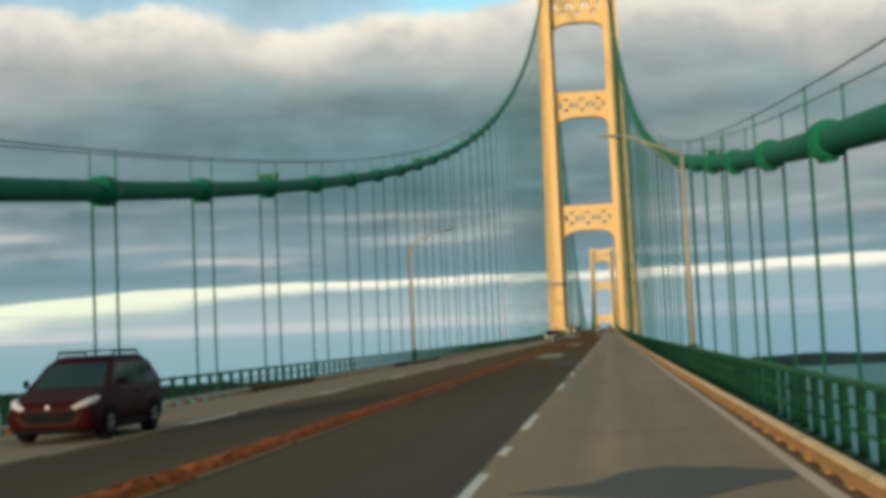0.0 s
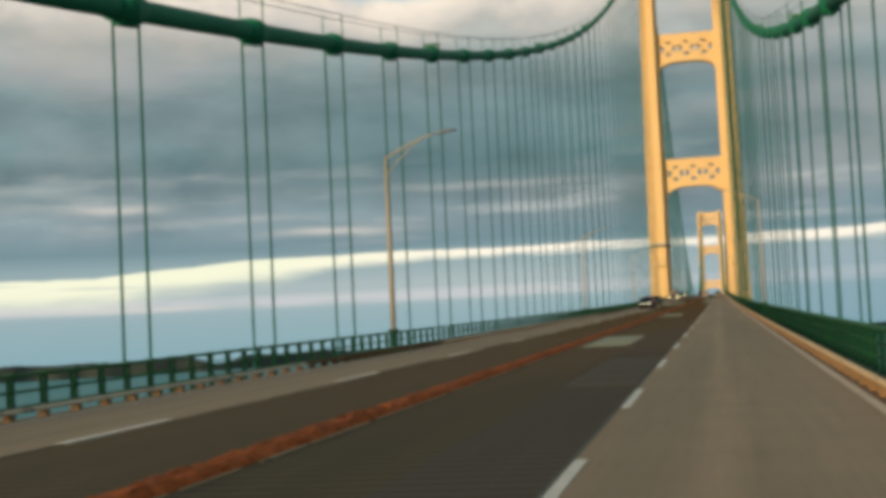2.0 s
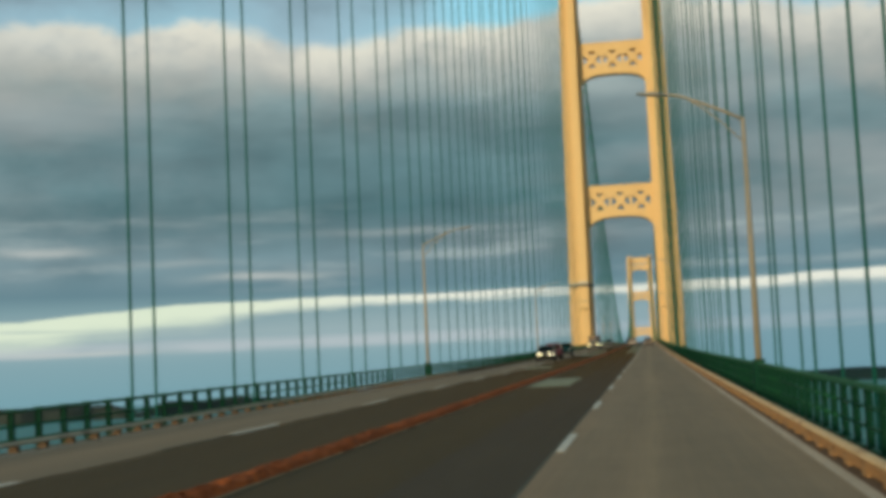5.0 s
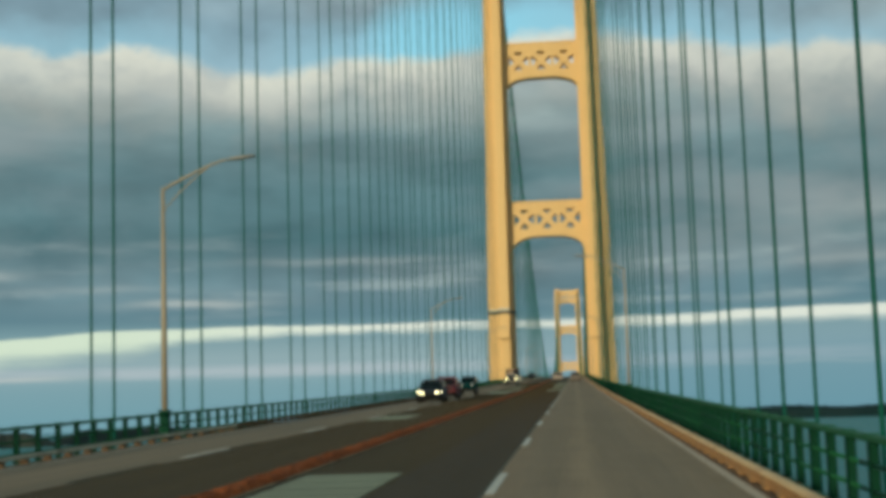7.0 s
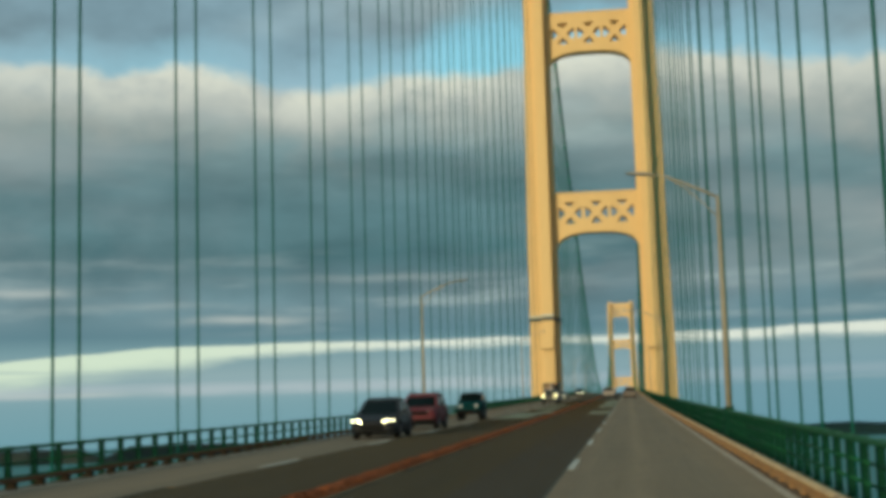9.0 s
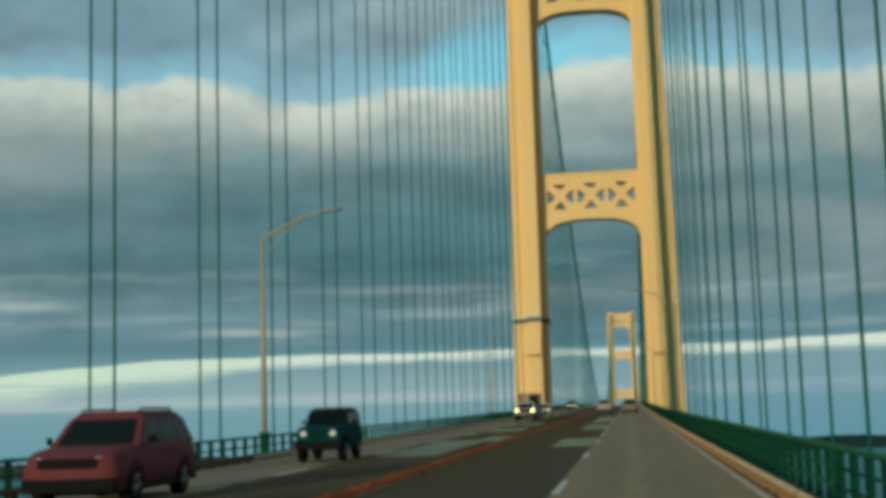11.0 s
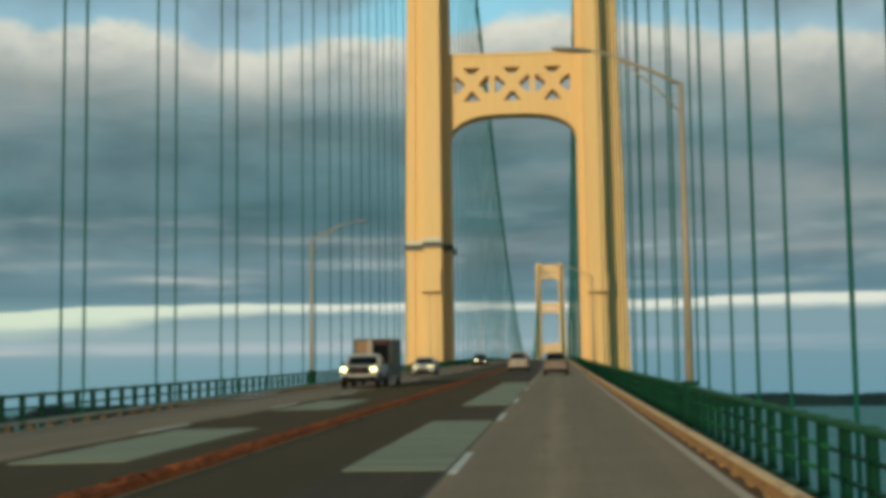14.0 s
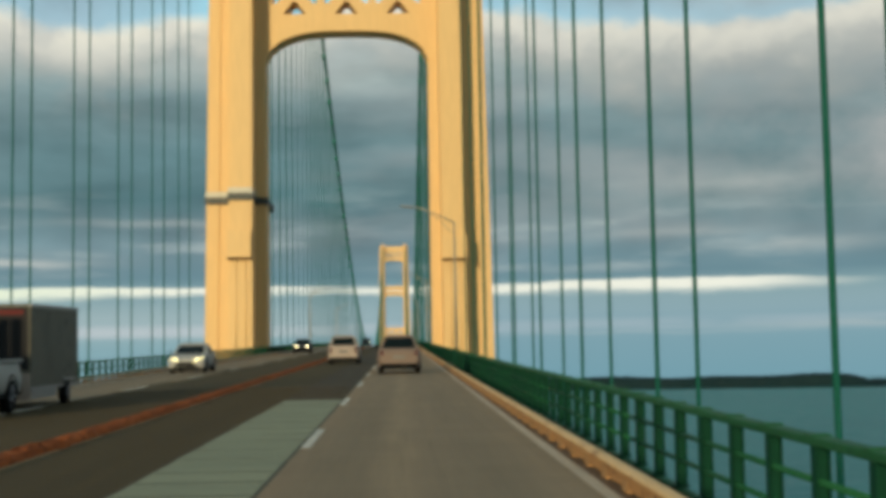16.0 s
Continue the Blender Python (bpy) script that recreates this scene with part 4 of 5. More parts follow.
# ---------- lamp posts ----------
def lamp_post():
    """Arm reaches towards +x."""
    p = holder("street_lamp", Matrix(), "tall tan street lamp with a braced arm and green base", "street lamp", "street lamps")
    bm = bmesh.new()
    tube(bm, [(0, 0, .55), (0, 0, 4), (0, 0, LAMP_H)], [.102, .09, .06], 10)
    part("pole", bm, M_POLE, p)
    bm = bmesh.new()
    box(bm, -.155, .155, -.155, .155, -.36, .72, .02)
    box(bm, -.18, .18, -.18, .18, .72, .80, .01)
    part("base", bm, M_POST, p, "dark green base box")
    bm = bmesh.new()
    arm = [(0, 0, LAMP_H - .05), (.6, 0, LAMP_H + .26), (1.2, 0, LAMP_H + .53), (1.7, 0, LAMP_H + .74), (1.95, 0, LAMP_H + .82), (2.3, 0, LAMP_H + .87)]
    tube(bm, arm, [.05, .048, .044, .04, .038, .036], 8)
    part("arm", bm, M_POLE, p)
    bm = bmesh.new()
    tube(bm, [(.06, 0, LAMP_H - .70), (.6, 0, LAMP_H - .12), (1.15, 0, LAMP_H + .36), (1.62, 0, LAMP_H + .70)], .024, 6)
    part("brace", bm, M_POLE, p)
    bm = bmesh.new()
    prev = None
    for x, w, a, b in ((2.15, .06, .82, .89), (2.28, .12, .80, .91), (2.55, .16, .79, .93), (2.95, .15, .80, .92), (3.12, .08, .83, .89)):
        row = [bm.verts.new((x, w * math.cos(q), LAMP_H + (a + b) / 2 + (b - a) / 2 * math.sin(q) + (x - 2.15) * .09)) for q in [i * math.tau / 10 for i in range(10)]]
        if prev:
            for i in range(10):
                bm.faces.new((prev[i], prev[(i + 1) % 10], row[(i + 1) % 10], row[i])).smooth = True
        else:
            bm.faces.new(row)
        prev = row
    bm.faces.new(prev)
    part("lamp_head", bm, M_LAMPHEAD, p, "grey lamp head")
    return p


lamp0 = lamp_post()
placed = False
for s, ya in ((-1, LAMPS_L), (1, LAMPS_R)):
    for k in range(-4, 6):
        y = ya + k * PANEL * 8
        if s < 0 and -30 < y < 5:
            continue
        m = pose(s * RX, y, road_z(y), 0, 0, 0 if s < 0 else 180)
        if not placed:
            lamp0.matrix_basis = m
            placed = True
        else:
            copy_thing(lamp0, m)


# ---------- vehicles ----------
def paint(name, c, rough=.45, metal=.0, spec=.09):
    m = mat(name, c, tuple(v * .9 for v in c), 2.0, rough, metal, 0, 30, fine=.12)
    m.node_tree.nodes["Principled BSDF"].inputs["Specular IOR Level"].default_value = spec
    return m


M_GLASS = mat("dark_car_glass", (.002, .006, .006), (.003, .008, .008), 2, .12, 0, 0, 30, fine=.1, spec=.12)
M_GLASS_TEAL = mat("teal_tinted_glass", (.009, .028, .027), (.014, .036, .034), 2, .08, 0, 0, 30, fine=.1, spec=.16)
M_TYRE = mat("tyre_rubber", (.006, .006, .006), (.009, .009, .009), 6, .9, 0, .004, 40, spec=.1)
M_RIM = mat("alloy_rim", (.20, .20, .21), (.14, .14, .15), 4, .4, .6)
M_TRIM = mat("black_trim", (.0035, .0038, .004), (.005, .005, .005), 5, .8, spec=.15)
M_CHROME = mat("bright_trim", (.32, .31, .29), (.26, .25, .24), 5, .45, .3)
M_LAMP_ON = mat("lit_headlamp", (1.0, .88, .42), (.9, .72, .30), 14, .2, 0, 0, 30, fine=.3, emit=6.0)
M_LAMP_FAR = mat("bright_headlamp", (1.0, .90, .55), (1.0, .85, .45), 4, .2, 0, 0, 30, fine=.05, emit=14.0)
M_LAMP_SOFT = mat("dim_headlamp", (.50, .48, .46), (.40, .38, .36), 4, .2, 0, 0, 30, fine=.05, emit=.12)
M_TAIL = mat("red_tail_lamp", (.085, .018, .014), (.065, .014, .012), 4, .3, 0, 0, 30, fine=.05)
M_PLATE = mat("plate_white", (.20, .19, .175), (.17, .165, .15), 4, .6, spec=.1)
M_MAROON = paint("maroon_paint", (.032, .0042, .0052), .5, 0, .06)
M_SILVER = paint("champagne_silver_paint", (.208, .157, .128), .4, .1)
M_WHITE = paint("warm_white_paint", (.39, .32, .265))
M_TEAL = paint("dark_teal_paint", (.002, .046, .050), .7, 0, .03)
M_PEARL = paint("pearl_white_paint", (.36, .355, .325))
M_REDDISH = paint("dull_red_paint", (.135, .036, .042), .55, 0, .05)
M_DARKBLUE = paint("near_black_paint", (.02, .022, .026))
M_TRAILER = mat("trailer_aluminium", (.15, .14, .105), (.105, .10, .075), .8, .6, .1, .002, 12, c3=(.045, .043, .04), spec=.2)
M_TRAILER_IN = mat("trailer_interior_dark", (.006, .006, .007), (.009, .009, .009), 2, .8)
M_PLY = mat("plywood_door", (.26, .15, .075), (.20, .115, .06), 2, .7, 0, .002, 20, (1, 1, .2))
M_SIGN = mat("red_white_sticker", (.13, .025, .022), (.11, .02, .02), 4, .6, spec=.1)


def loft(bm, stations, closed=True):
    """Skin over cross sections given as lists of points."""
    rows = [[bm.verts.new(p) for p in st] for st in stations]
    n = len(rows[0])
    for a, b in zip(rows, rows[1:]):
        for i in range(n if closed else n - 1):
            j = (i + 1) % n
            f = bm.faces.new((a[i], a[j], b[j], b[i]))
            f.smooth = True
    if closed:
        bm.faces.new(rows[0][::-1])
        bm.faces.new(rows[-1])
    return rows


def sect(y, zb, zt, wb, wm, wt):
    """A rounded body section: bottom, waist and top half-widths."""
    h = zt - zb
    half = [(wb * .86, zb), (wb, zb + .06), (wm, zb + h * .38), (wm * 1.0, zb + h * .62), (wt + (wm - wt) * .35, zb + h * .88), (wt, zt - .01), (wt * .8, zt)]
    return [(x, y, z) for x, z in half] + [(-x, y, z) for x, z in reversed(half)]


def panel(bm, quad, out=.006, thick=.012, inset=.0):
    """A thin pane lying just proud of a face given by four corners."""
    q = [Vector(p) for p in quad]
    c = sum(q, Vector()) / 4
    n = (q[1] - q[0]).cross(q[3] - q[0]).normalized()
    q = [p + (c - p) * inset for p in q]
    a = [bm.verts.new(p + n * out) for p in q]
    b = [bm.verts.new(p - n * thick) for p in q]
    bm.faces.new(a)
    bm.faces.new(b[::-1])
    for i in range(4):
        j = (i + 1) % 4
        bm.faces.new((b[i], b[j], a[j], a[i]))


def wheel(car, x, y, r, w=.23):
    s = 1 if x > 0 else -1
    bm = bmesh.new()
    seg = 24
    prof = [(r * .62, -w / 2), (r * .9, -w / 2), (r, -w / 2 + .03), (r, w / 2 - .03), (r * .9, w / 2), (r * .62, w / 2)]
    rows = [[bm.verts.new((d, q * math.cos(k * math.tau / seg), q * math.sin(k * math.tau / seg))) for q, d in prof] for k in range(seg)]
    for k in range(seg):
        a, b = rows[k], rows[(k + 1) % seg]
        for i in range(len(prof)):
            j = (i + 1) % len(prof)
            bm.faces.new((a[i], a[j], b[j], b[i])).smooth = True
    wob = part("wheel", bm, M_TYRE, car, "black rubber tyre", at=(x - s * w * .45, y, r))
    bm = bmesh.new()
    tube(bm, [(s * .02, 0, 0), (s * (w / 2 - .02), 0, 0)], [r * .62, r * .60], 20)
    for k in range(5):
        a = k * math.tau / 5
        tube(bm, [(s * (w / 2 - .01), 0, 0), (s * (w / 2 - .0), math.cos(a) * r * .56, math.sin(a) * r * .56)], [.05, .035], 6)
    part("rim", bm, M_RIM, wob, "alloy rim")


def car(name, m, label, P, body_mat, lamp_mat, group="vehicles on the bridge"):
    """Front faces -y. P: a dict of proportions in metres."""
    c = holder(name, m, label, "car" if P.get("cat") is None else P["cat"], group)
    Ln, W, H, belt, clr, r = P["L"], P["W"] / 2, P["H"], P["belt"], P["clear"], P["r"]
    hood = P["hood"]                      # height of the hood's front edge
    xb, xr = P["wind"], P["rear"]         # base of windscreen, base of rear window, from the front
    rf, rr = P["roof0"], P["roof1"]       # front and rear of the roof
    tail = P.get("tail", belt)
    bm = bmesh.new()
    bl = P.get("blunt", 0.0)
    n1, n2, n3 = [[q + (1 - q) * bl * f for q in v] for v, f in (((.62, .70, .56), .5), ((.77, .84, .68), .5), ((.88, .93, .80), .4))]
    st = [(-.02, clr + .13, hood - .17 + .10 * bl, *n1), (.02, clr + .08, hood - .11 + .07 * bl, *n2), (.09, clr + .03, hood - .055 + .03 * bl, *n3), (.20, clr + .01, hood - .02, .92, .96, .82), (.40, clr, hood + .02, .95, .985, .86), (xb * .62, clr, hood + (belt - hood) * .55, .96, 1, .88),
          (xb, clr, belt, .97, 1, .92), (rf + .4, clr, belt + .01, .97, 1, .93), ((rf + rr) / 2, clr, belt + .015, .97, 1, .93), (xr - .25, clr, belt + .015, .97, 1, .93), (Ln - .30, clr + .02, tail, .95, .99, .90),
          (Ln - .12, clr + .05, tail - .01, .91, .96, .85), (Ln - .04, clr + .10, tail - .06, .85, .91, .79), (Ln, clr + .20, tail - .16, .76, .83, .70)]
    loft(bm, [sect(y, a, b, W * p, W * q, W * s) for y, a, b, p, q, s in st])
    part("body", bm, body_mat, c)
    # cabin
    wb_, wt_ = W * .93, W * P.get("tuck", .76)
    zb = belt - .02
    bm = bmesh.new()
    lo = [(-wb_, xb, zb), (wb_, xb, zb), (wb_, xr, zb), (-wb_, xr, zb)]
    sh = H - .09
    mid = [(-wt_, rf, sh), (wt_, rf, sh), (wt_, rr, sh), (-wt_, rr, sh)]
    hi = [(-wt_ * .86, rf + .14, H), (wt_ * .86, rf + .14, H), (wt_ * .86, rr - .14, H), (-wt_ * .86, rr - .14, H)]
    rows = loft(bm, [lo, mid, hi])
    for f in bm.faces:
        f.smooth = False
    bmesh.ops.bevel(bm, geom=[e for e in bm.edges if min(v.co.z for v in e.verts) > zb + .05], offset=.075, segments=3, affect="EDGES")
    part("cabin", bm, P.get("roof_mat", body_mat), c)

    def lerp(a, b, t):
        return Vector(a) * (1 - t) + Vector(b) * t

    def face_quad(a, b, cc, d, u0, u1, v0, v1):
        f = lambda u, v: lerp(lerp(a, b, u), lerp(d, cc, u), v)
        return [f(u0, v0), f(u1, v0), f(u1, v1), f(u0, v1)]
    bm = bmesh.new()
    panel(bm, face_quad(lo[0], lo[1], mid[1], mid[0], .07, .93, .06, .88))
    part("windscreen", bm, P.get("glass", M_GLASS), c, "dark tinted windscreen")
    bm = bmesh.new()
    panel(bm, face_quad(lo[2], lo[3], mid[3], mid[2], .07, .93, .10, .96))
    part("rear_window", bm, P.get("glass", M_GLASS), c, "dark rear window")
    for a, b, cc, d in ((lo[1], lo[2], mid[2], mid[1]), (lo[3], lo[0], mid[0], mid[3])):
        cuts = P.get("cuts", (.05, .38, .70, .95))
        if a is lo[3]:
            cuts = tuple(1 - q for q in reversed(cuts))
        for u0, u1 in zip(cuts, cuts[1:]):
            bm = bmesh.new()
            panel(bm, face_quad(a, b, cc, d, u0 + .012, u1 - .012, .10, .86))
            part("side_window", bm, P.get("glass", M_GLASS), c)
    # lower trim, bumpers, grille
    for y0, y1 in ((-.05, .16), (Ln - .16, Ln + .03)):
        bm = bmesh.new()
        box(bm, -W * P.get("bump_w", .70), W * P.get("bump_w", .70), y0, y1, clr + .02, clr + P.get("bump_h", .16), .05)
        part("bumper", bm, P.get("bumper_mat", M_TRIM), c)
    bm = bmesh.new()
    gz = hood - P.get("grille_drop", .30)
    gw, gh = W * P.get("grille_w", .5), P.get("grille_h", .09)
    gl = [(-gw, gh), (-gw * .97, gh * .2), (-gw * .82, -gh * .7), (-gw * .6, -gh), (gw * .6, -gh), (gw * .82, -gh * .7), (gw * .97, gh * .2), (gw, gh), (gw * .5, gh * .80), (-gw * .5, gh * .80)] if P.get("smile") else [(-gw, gh), (-gw, -gh * .7), (-gw * .92, -gh), (gw * .92, -gh), (gw, -gh * .7), (gw, gh)]
    slab(bm, gl, [], lambda u, v, d: (u, -.05 + .05 * (u / W) ** 2 + d, gz + v), .14)
    part("grille", bm, P.get("grille_mat", M_TRIM), c, "dark grille")
    for s in (-1, 1):
        bm = bmesh.new()
        lw, lh = P.get("lamp", (.17, .07))
        lz = hood - P.get("lamp_drop", .15)
        if P.get("round"):
            tube(bm, [(s * W * .62, -.05, lz), (s * W * .62, .15, lz)], lh, 16)
        elif P.get("spindle"):
            pts = [(s * W * .46, .0, hood - .19), (s * W * .60, .025, hood - .16), (s * W * .74, .09, hood - .115), (s * W * .84, .22, hood - .065), (s * W * .885, .42, hood - .02), (s * W * .90, .58, hood + .01)]
            tube(bm, pts, [.015, .055, .075, .07, .05, .012], 10)
        else:
            sw, cxl = P.get("sweep", .5), s * W * P.get("lamp_x", .66)
            loop = [(-lw, -lh * .7), (lw, -lh), (lw, lh), (-lw * .6, lh * .9)]
            slab(bm, [(s * u, v) for u, v in loop][::s], [], lambda u, v, d: (cxl + u, d - P.get("lamp_out", .03) + max(0, s * u + lw) * sw, lz + v), .22)
        part("headlight", bm, lamp_mat, c, "headlight")
        bm = bmesh.new()
        tw, th = P.get("tlamp", (.10, .20))
        box(bm, s * W * .80 - tw, s * W * .80 + tw, Ln - .14, Ln + .012, tail - .08 - 2 * th, tail - .08, .03)
        part("tail_light", bm, M_TAIL, c, "red tail light")
        bm = bmesh.new()
        box(bm, s * (W + .02) - .02, s * (W + .14) + .02, xb + .28, xb + .42, belt + .02, belt + .17, .03)
        part("mirror", bm, P.get("mirror_mat", M_TRIM), c, "side mirror")
        for y in (P["w0"], P["w1"]):
            bm = bmesh.new()
            pts = [(s * (W * .985), y + math.cos(q) * (r + .05), r + math.sin(q) * (r + .05)) for q in [math.pi * i / 12 for i in range(13)]]
            tube(bm, pts, .03, 6)
            part("wheel_arch_trim", bm, P.get("arch_mat", M_TRIM), c)
        bm = bmesh.new()
        box(bm, s * W * .97 - .03, s * W * .97 + .03, P["w0"] + r + .1, P["w1"] - r - .1, clr + .0, clr + .13, .02)
        part("sill_trim", bm, M_TRIM, c)
        for y0 in P.get("handles", (.45, .68)):
            bm = bmesh.new()
            y = xb + (xr - xb) * y0
            box(bm, s * W * .995 - .02, s * W * .995 + .025, y, y + .18, belt - .14, belt - .11, .008)
            part("door_handle", bm, body_mat, c)
        for y in (P["w0"], P["w1"]):
            wheel(c, s * W * .99, y, r)
    bm = bmesh.new()
    box(bm, -.26, .26, Ln - .0, Ln + .03, tail - .42, tail - .27, .008)
    part("number_plate", bm, M_PLATE, c, "blank pale number plate")
    bm = bmesh.new()
    box(bm, -W * .7, W * .7, .5, Ln - .5, clr - .04, clr + .1)
    part("underbody", bm, M_TRIM, c)
    return c


SUV = dict(L=4.75, W=1.86, H=1.69, belt=1.06, clear=.24, r=.36, hood=.98, wind=1.25, rear=4.62, roof0=1.95, roof1=4.25, tail=1.08, w0=.92, w1=3.72, tlamp=(.10, .13), bump_w=.93, bump_h=.34)
MPV = dict(glass=M_GLASS_TEAL, L=4.1, W=1.70, H=1.55, belt=.96, clear=.19, r=.31, hood=.80, wind=.92, rear=4.08, roof0=1.72, roof1=3.65, tail=.98, w0=.82, w1=3.32, tuck=.74, spindle=True, smile=True, grille_drop=.32, grille_w=.60, grille_h=.105, bump_h=.07, tlamp=(.08, .24), cuts=(.03, .33, .64, .93))
CROSSOVER = dict(SUV, L=4.45, W=1.76, H=1.60, belt=1.02, rear=4.36, roof1=3.85, tail=1.03, w1=3.45, tuck=.70, bump_h=.20, bump_w=.86, tlamp=(.09, .10))
VAN = dict(L=5.0, W=1.80, H=1.63, tuck=.72, belt=1.03, clear=.2, r=.345, hood=.95, wind=1.05, rear=4.9, roof0=1.95, roof1=4.5, tail=1.05, w0=.95, w1=3.9, tlamp=(.08, .18), bump_w=.86, bump_h=.18)
SEDAN = dict(L=4.7, W=1.82, H=1.46, belt=.92, clear=.18, r=.33, hood=.76, wind=1.35, rear=4.05, roof0=2.15, roof1=3.35, tail=1.0, w0=.95, w1=3.7, tuck=.72, lamp=(.2, .075), lamp_drop=.12, grille_drop=.32, cuts=(.1, .5, .9))
JEEP = dict(L=3.5, W=1.50, H=1.66, belt=1.12, clear=.40, r=.38, hood=1.08, wind=1.30, rear=3.5, roof0=1.50, roof1=3.42, tail=1.16, w0=.60, w1=2.75, blunt=.9, tuck=.84, round=True, lamp=(.1, .09), lamp_drop=.20, grille_w=.40, grille_h=.16, grille_drop=.22, tlamp=(.07, .12), cuts=(.03, .4, .74, .97), grille_mat=M_TEAL, roof_mat=M_TRIM)


def set_on(x, y, turn=0.0):
    """A place on the road; the thing's front edge towards -y lies at y."""
    sl = math.degrees(math.atan2(road_z(y + 2) - road_z(y - 2), 4))
    return pose(x, y, road_z(y) + fall(x), sl if not turn else -sl, 0, turn)


silver = car("suv", set_on(5.05, -77.85, 180), "champagne silver suv driving away in the paved lane", CROSSOVER, M_SILVER, M_LAMP_SOFT)
van = car("minivan", set_on(1.80, -53.0, 180), "warm white minivan driving away in the grated lane", VAN, M_WHITE, M_LAMP_SOFT)
bm = bmesh.new()
for x in (-.45, .45):
    tube(bm, [(x, 2.2, 1.61), (x, 2.3, 1.67), (x, 4.1, 1.67), (x, 4.2, 1.61)], .02, 6)
part("roof_rail", bm, M_TRIM, van)
maroon = car("wagon_car", set_on(-4.80, -440.55), "dark maroon wagon with black roof bars coming the other way", MPV, M_MAROON, M_LAMP_SOFT)
for s in (-1, 1):
    bm = bmesh.new()
    tube(bm, [(s * .54, 1.85, 1.50), (s * .54, 1.95, 1.61), (s * .54, 3.3, 1.61), (s * .54, 3.4, 1.50)], .02, 6)
    part("roof_rail", bm, M_TRIM, maroon)
for y in (2.05, 3.0):
    bm = bmesh.new()
    box(bm, -.62, .62, y, y + .06, 1.615, 1.65, .01)
    part("cross_bar", bm, M_TRIM, maroon)
bm = bmesh.new()
tube(bm, [(0, -.045, .66), (0, .03, .66)], .035, 14)
part("badge", bm, M_RIM, maroon, "pale round badge")
jeep = car("off_roader", set_on(-4.52, -199.8), "dark teal boxy off-roader with round headlights and black top", JEEP, M_TEAL, M_LAMP_SOFT)
for s in (-1, 1):
    bm = bmesh.new()
    box(bm, s * .68 - .17, s * .68 + .17, .08, 1.12, .80, .88, .03)
    part("fender", bm, M_TRIM, jeep, "black front fender")
bm = bmesh.new()
box(bm, -.74, .74, -.24, -.03, .42, .66, .03)
part("front_bumper", bm, M_TRIM, jeep)
for k in range(7):
    bm = bmesh.new()
    x = -.225 + k * .075
    box(bm, x - .014, x + .014, -.06, .02, .74, .98)
    part("grille_slot", bm, M_TRIM, jeep)
car("hatchback", set_on(-4.7, -230.9), "dark grey hatchback with lit headlights coming the other way", SEDAN | dict(L=4.4, H=1.55, rear=4.3, roof1=3.75, tail=1.02, w1=3.5), M_DARKBLUE, M_LAMP_FAR)
rose = car("suv", set_on(-4.8, -219.0), "dull red suv with a black roof coming the other way", SUV | dict(grille_drop=.2, grille_w=.6, bump_h=.28), M_REDDISH, M_LAMP_SOFT)
for s in (-1, 1):
    bm = bmesh.new()
    tube(bm, [(s * .58, 2.1, 1.63), (s * .58, 2.2, 1.73), (s * .58, 3.9, 1.73), (s * .58, 4.0, 1.63)], .022, 6)
    part("roof_rail", bm, M_TRIM, rose)
sedan = car("sedan", set_on(-5.25, -71.5), "pearl white sedan with lit headlights coming the other way", SEDAN, M_PEARL, M_LAMP_ON)
car("sedan", set_on(-5.0, 5.0), "near-black sedan with lit headlights passing beside the tower", SEDAN, M_DARKBLUE, M_LAMP_FAR)
car("suv", set_on(-1.95, 150.0), "distant dark suv with lit headlights in the grated lane", SUV, M_DARKBLUE, M_LAMP_FAR)


def pickup(m):
    P = dict(L=5.2, W=1.90, H=1.71, belt=1.14, clear=.36, r=.40, hood=1.12, wind=1.45, rear=3.35, roof0=1.95, roof1=3.05, tail=1.17, w0=.95, w1=4.15, tuck=.80, lamp=(.145, .08), lamp_drop=.165, lamp_x=.76, lamp_out=.085, sweep=.2, blunt=.9,
             grille_drop=.225, grille_w=.56, grille_h=.195, bump_w=.92, bump_h=.24, cuts=(.08, .5, .94), handles=(.40, .78), tlamp=(.09, .2), cat="truck")
    t = car("pickup_truck", m, "white pickup truck with lit headlights towing a trailer", P, M_PEARL, M_LAMP_ON)
    bm = bmesh.new()
    box(bm, -.80, .80, 3.45, 5.05, 1.17, 1.186)
    part("bed_opening", bm, M_TRIM, t, "dark open load bed")
    for s in (-1, 1):
        bm = bmesh.new()
        box(bm, s * .88 - .05, s * .88 + .05, 3.4, 5.15, 1.14, 1.21, .02)
        part("bed_rail", bm, M_PEARL, t)
    bm = bmesh.new()
    box(bm, -.17, .17, -.062, -.03, .90, .96, .01)
    part("badge", bm, M_SIGN, t, "red badge on the grille")
    for z in (.705, 1.075):
        bm = bmesh.new()
        box(bm, -.54, .54, -.056, -.03, z, z + .022)
        part("grille_bar", bm, M_CHROME, t)
    for s in (-1, 1):
        bm = bmesh.new()
        box(bm, s * .62 - .09, s * .62 + .09, -.05, .02, .60, .65, .01)
        part("fog_lamp", bm, M_TRIM, t)
    return t


truck = pickup(set_on(-4.52, -112.5))
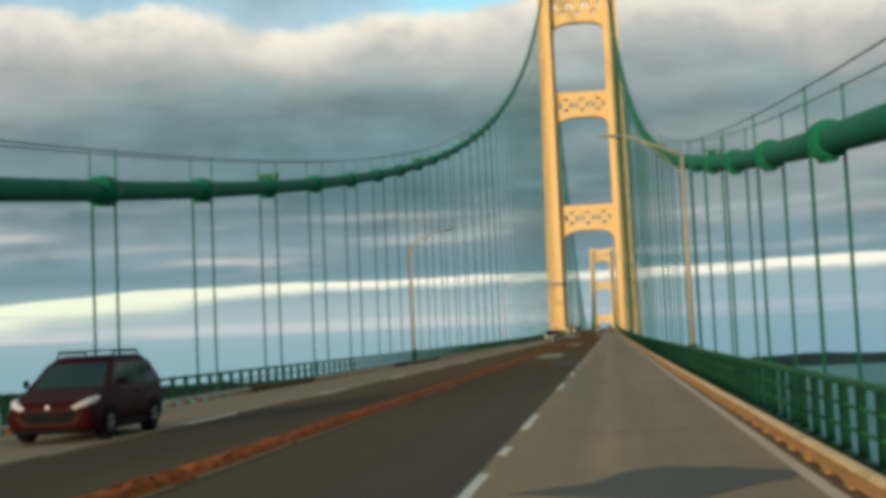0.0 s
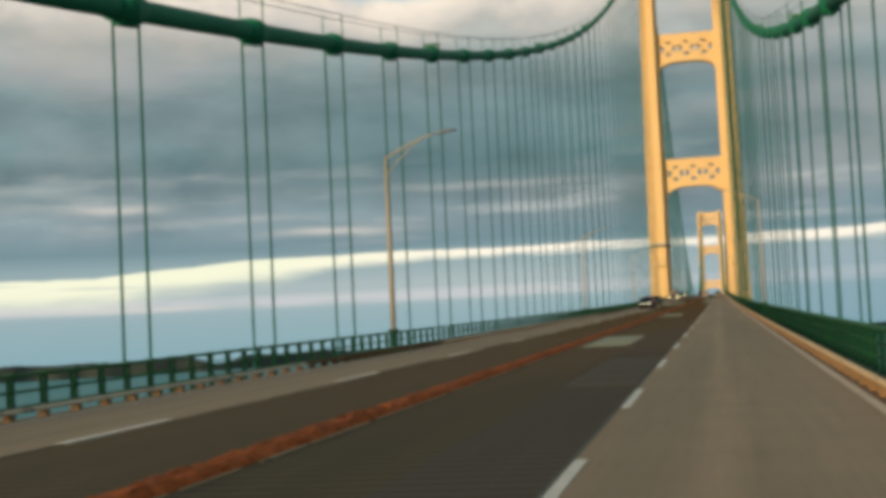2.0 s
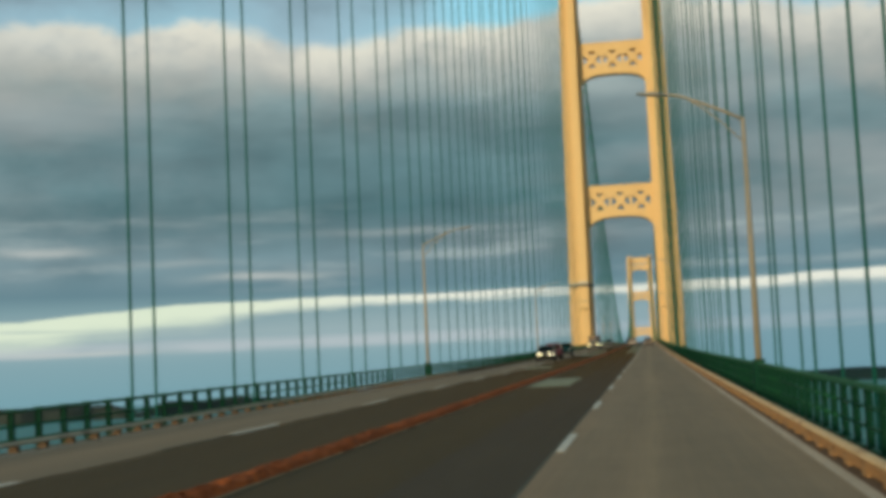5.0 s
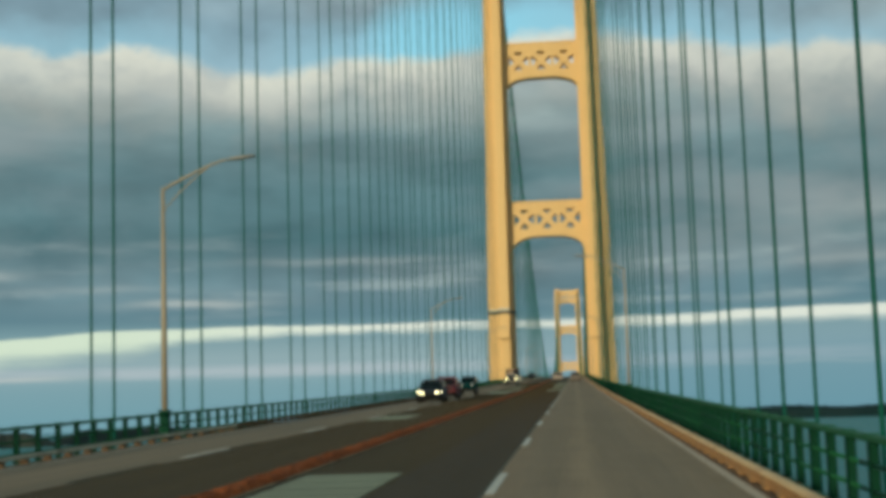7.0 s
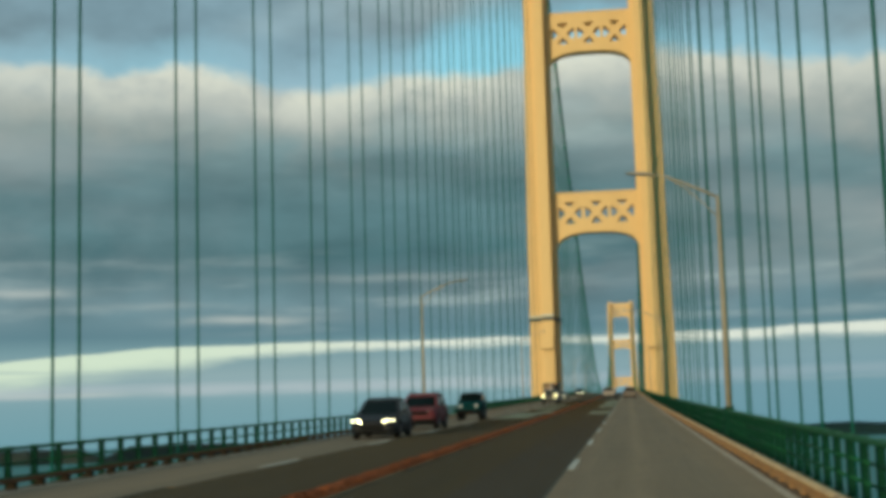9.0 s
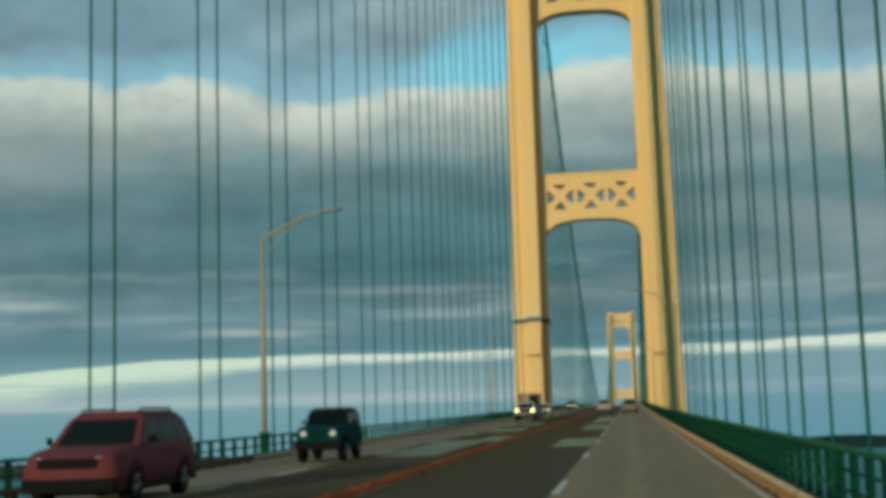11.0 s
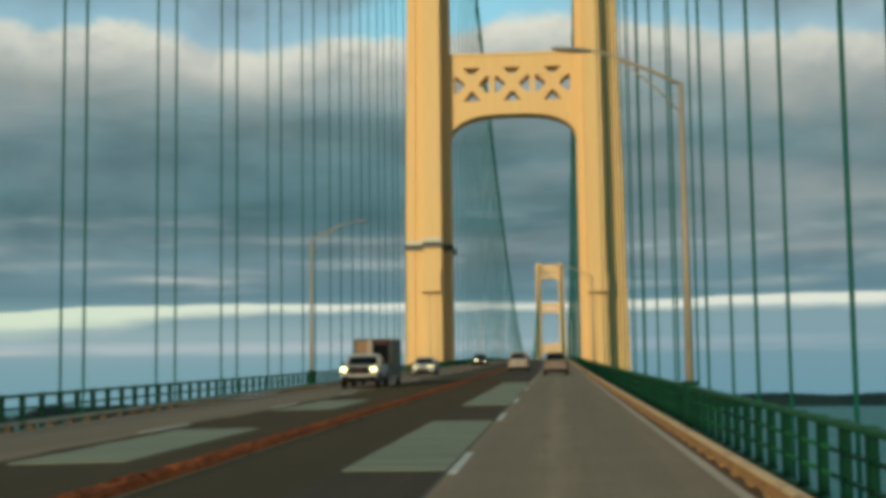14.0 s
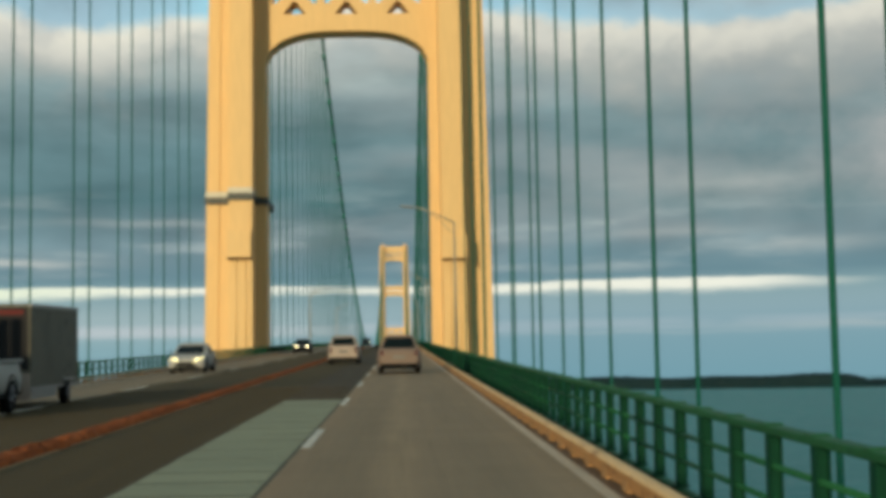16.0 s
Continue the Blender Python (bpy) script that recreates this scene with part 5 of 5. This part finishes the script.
# upright load in the bed
for x0, x1, y, h, mt, nm, lb in ((-.72, -.14, 4.6, 2.43, M_PLY, "wooden_panel", "brown plywood panel standing in the truck bed"), (-.12, .14, 4.5, 2.46, M_WHITE, "white_board", "white board standing in the truck bed")):
    bm = bmesh.new()
    box(bm, x0, x1, 0, .06, 0, h - 1.25, .008)
    o = part(nm, bm, mt)
    o.matrix_world = set_on(-4.52, -112.5) @ Matrix.Translation((0, y - .35, 1.188))
    tagged(o, lb, "panel")


def trailer(m):
    t = holder("trailer", m, "dark grey enclosed box trailer behind the pickup truck", "trailer", "vehicles on the bridge")
    bm = bmesh.new()
    box(bm, -.97, 1.02, 0, 4.9, .45, 2.50, .05)
    part("box_body", bm, M_TRAILER, t)
    bm = bmesh.new()
    box(bm, -.90, .95, -.02, .01, .95, 2.42, .01)
    part("front_panel", bm, M_TRAILER_IN, t, "black front panel")
    bm = bmesh.new()
    box(bm, .25, .85, -.03, .0, 2.24, 2.36)
    part("sticker", bm, M_SIGN, t, "red sticker")
    bm = bmesh.new()
    box(bm, -1.0, 1.0, -.03, .02, .22, .86, .01)
    part("stone_guard", bm, M_WHITE, t, "bright stone guard")
    for x0, x1 in ((-.98, -.93), (.98, 1.03)):
        for z0, z1 in ((.45, .53), (2.42, 2.50)):
            bm = bmesh.new()
            box(bm, x0, x1, -.01, 4.91, z0, z1, .005)
            part("corner_trim", bm, M_CHROME, t)
    bm = bmesh.new()
    tube(bm, [(0, 0, .5), (0, -1.1, .48)], .06, 8)
    tube(bm, [(.7, 0, .5), (0, -1.0, .48)], .05, 8)
    tube(bm, [(-.7, 0, .5), (0, -1.0, .48)], .05, 8)
    part("drawbar", bm, M_TRIM, t)
    for s in (-1, 1):
        bm = bmesh.new()
        box(bm, s * 1.05 - .09, s * 1.05 + .09, 2.9, 4.1, .60, .66, .025)
        part("mudguard", bm, M_CHROME, t)
        bm = bmesh.new()
        box(bm, s * 1.0 - .02, s * 1.0 + .02, .1, 2.5, .24, .46, .01)
        part("skirt", bm, M_CHROME, t, "pale lower skirt")
        wheel(t, s * 1.06, 3.5, .29, .2)
    return t


trailer(set_on(-4.60, -106.7))
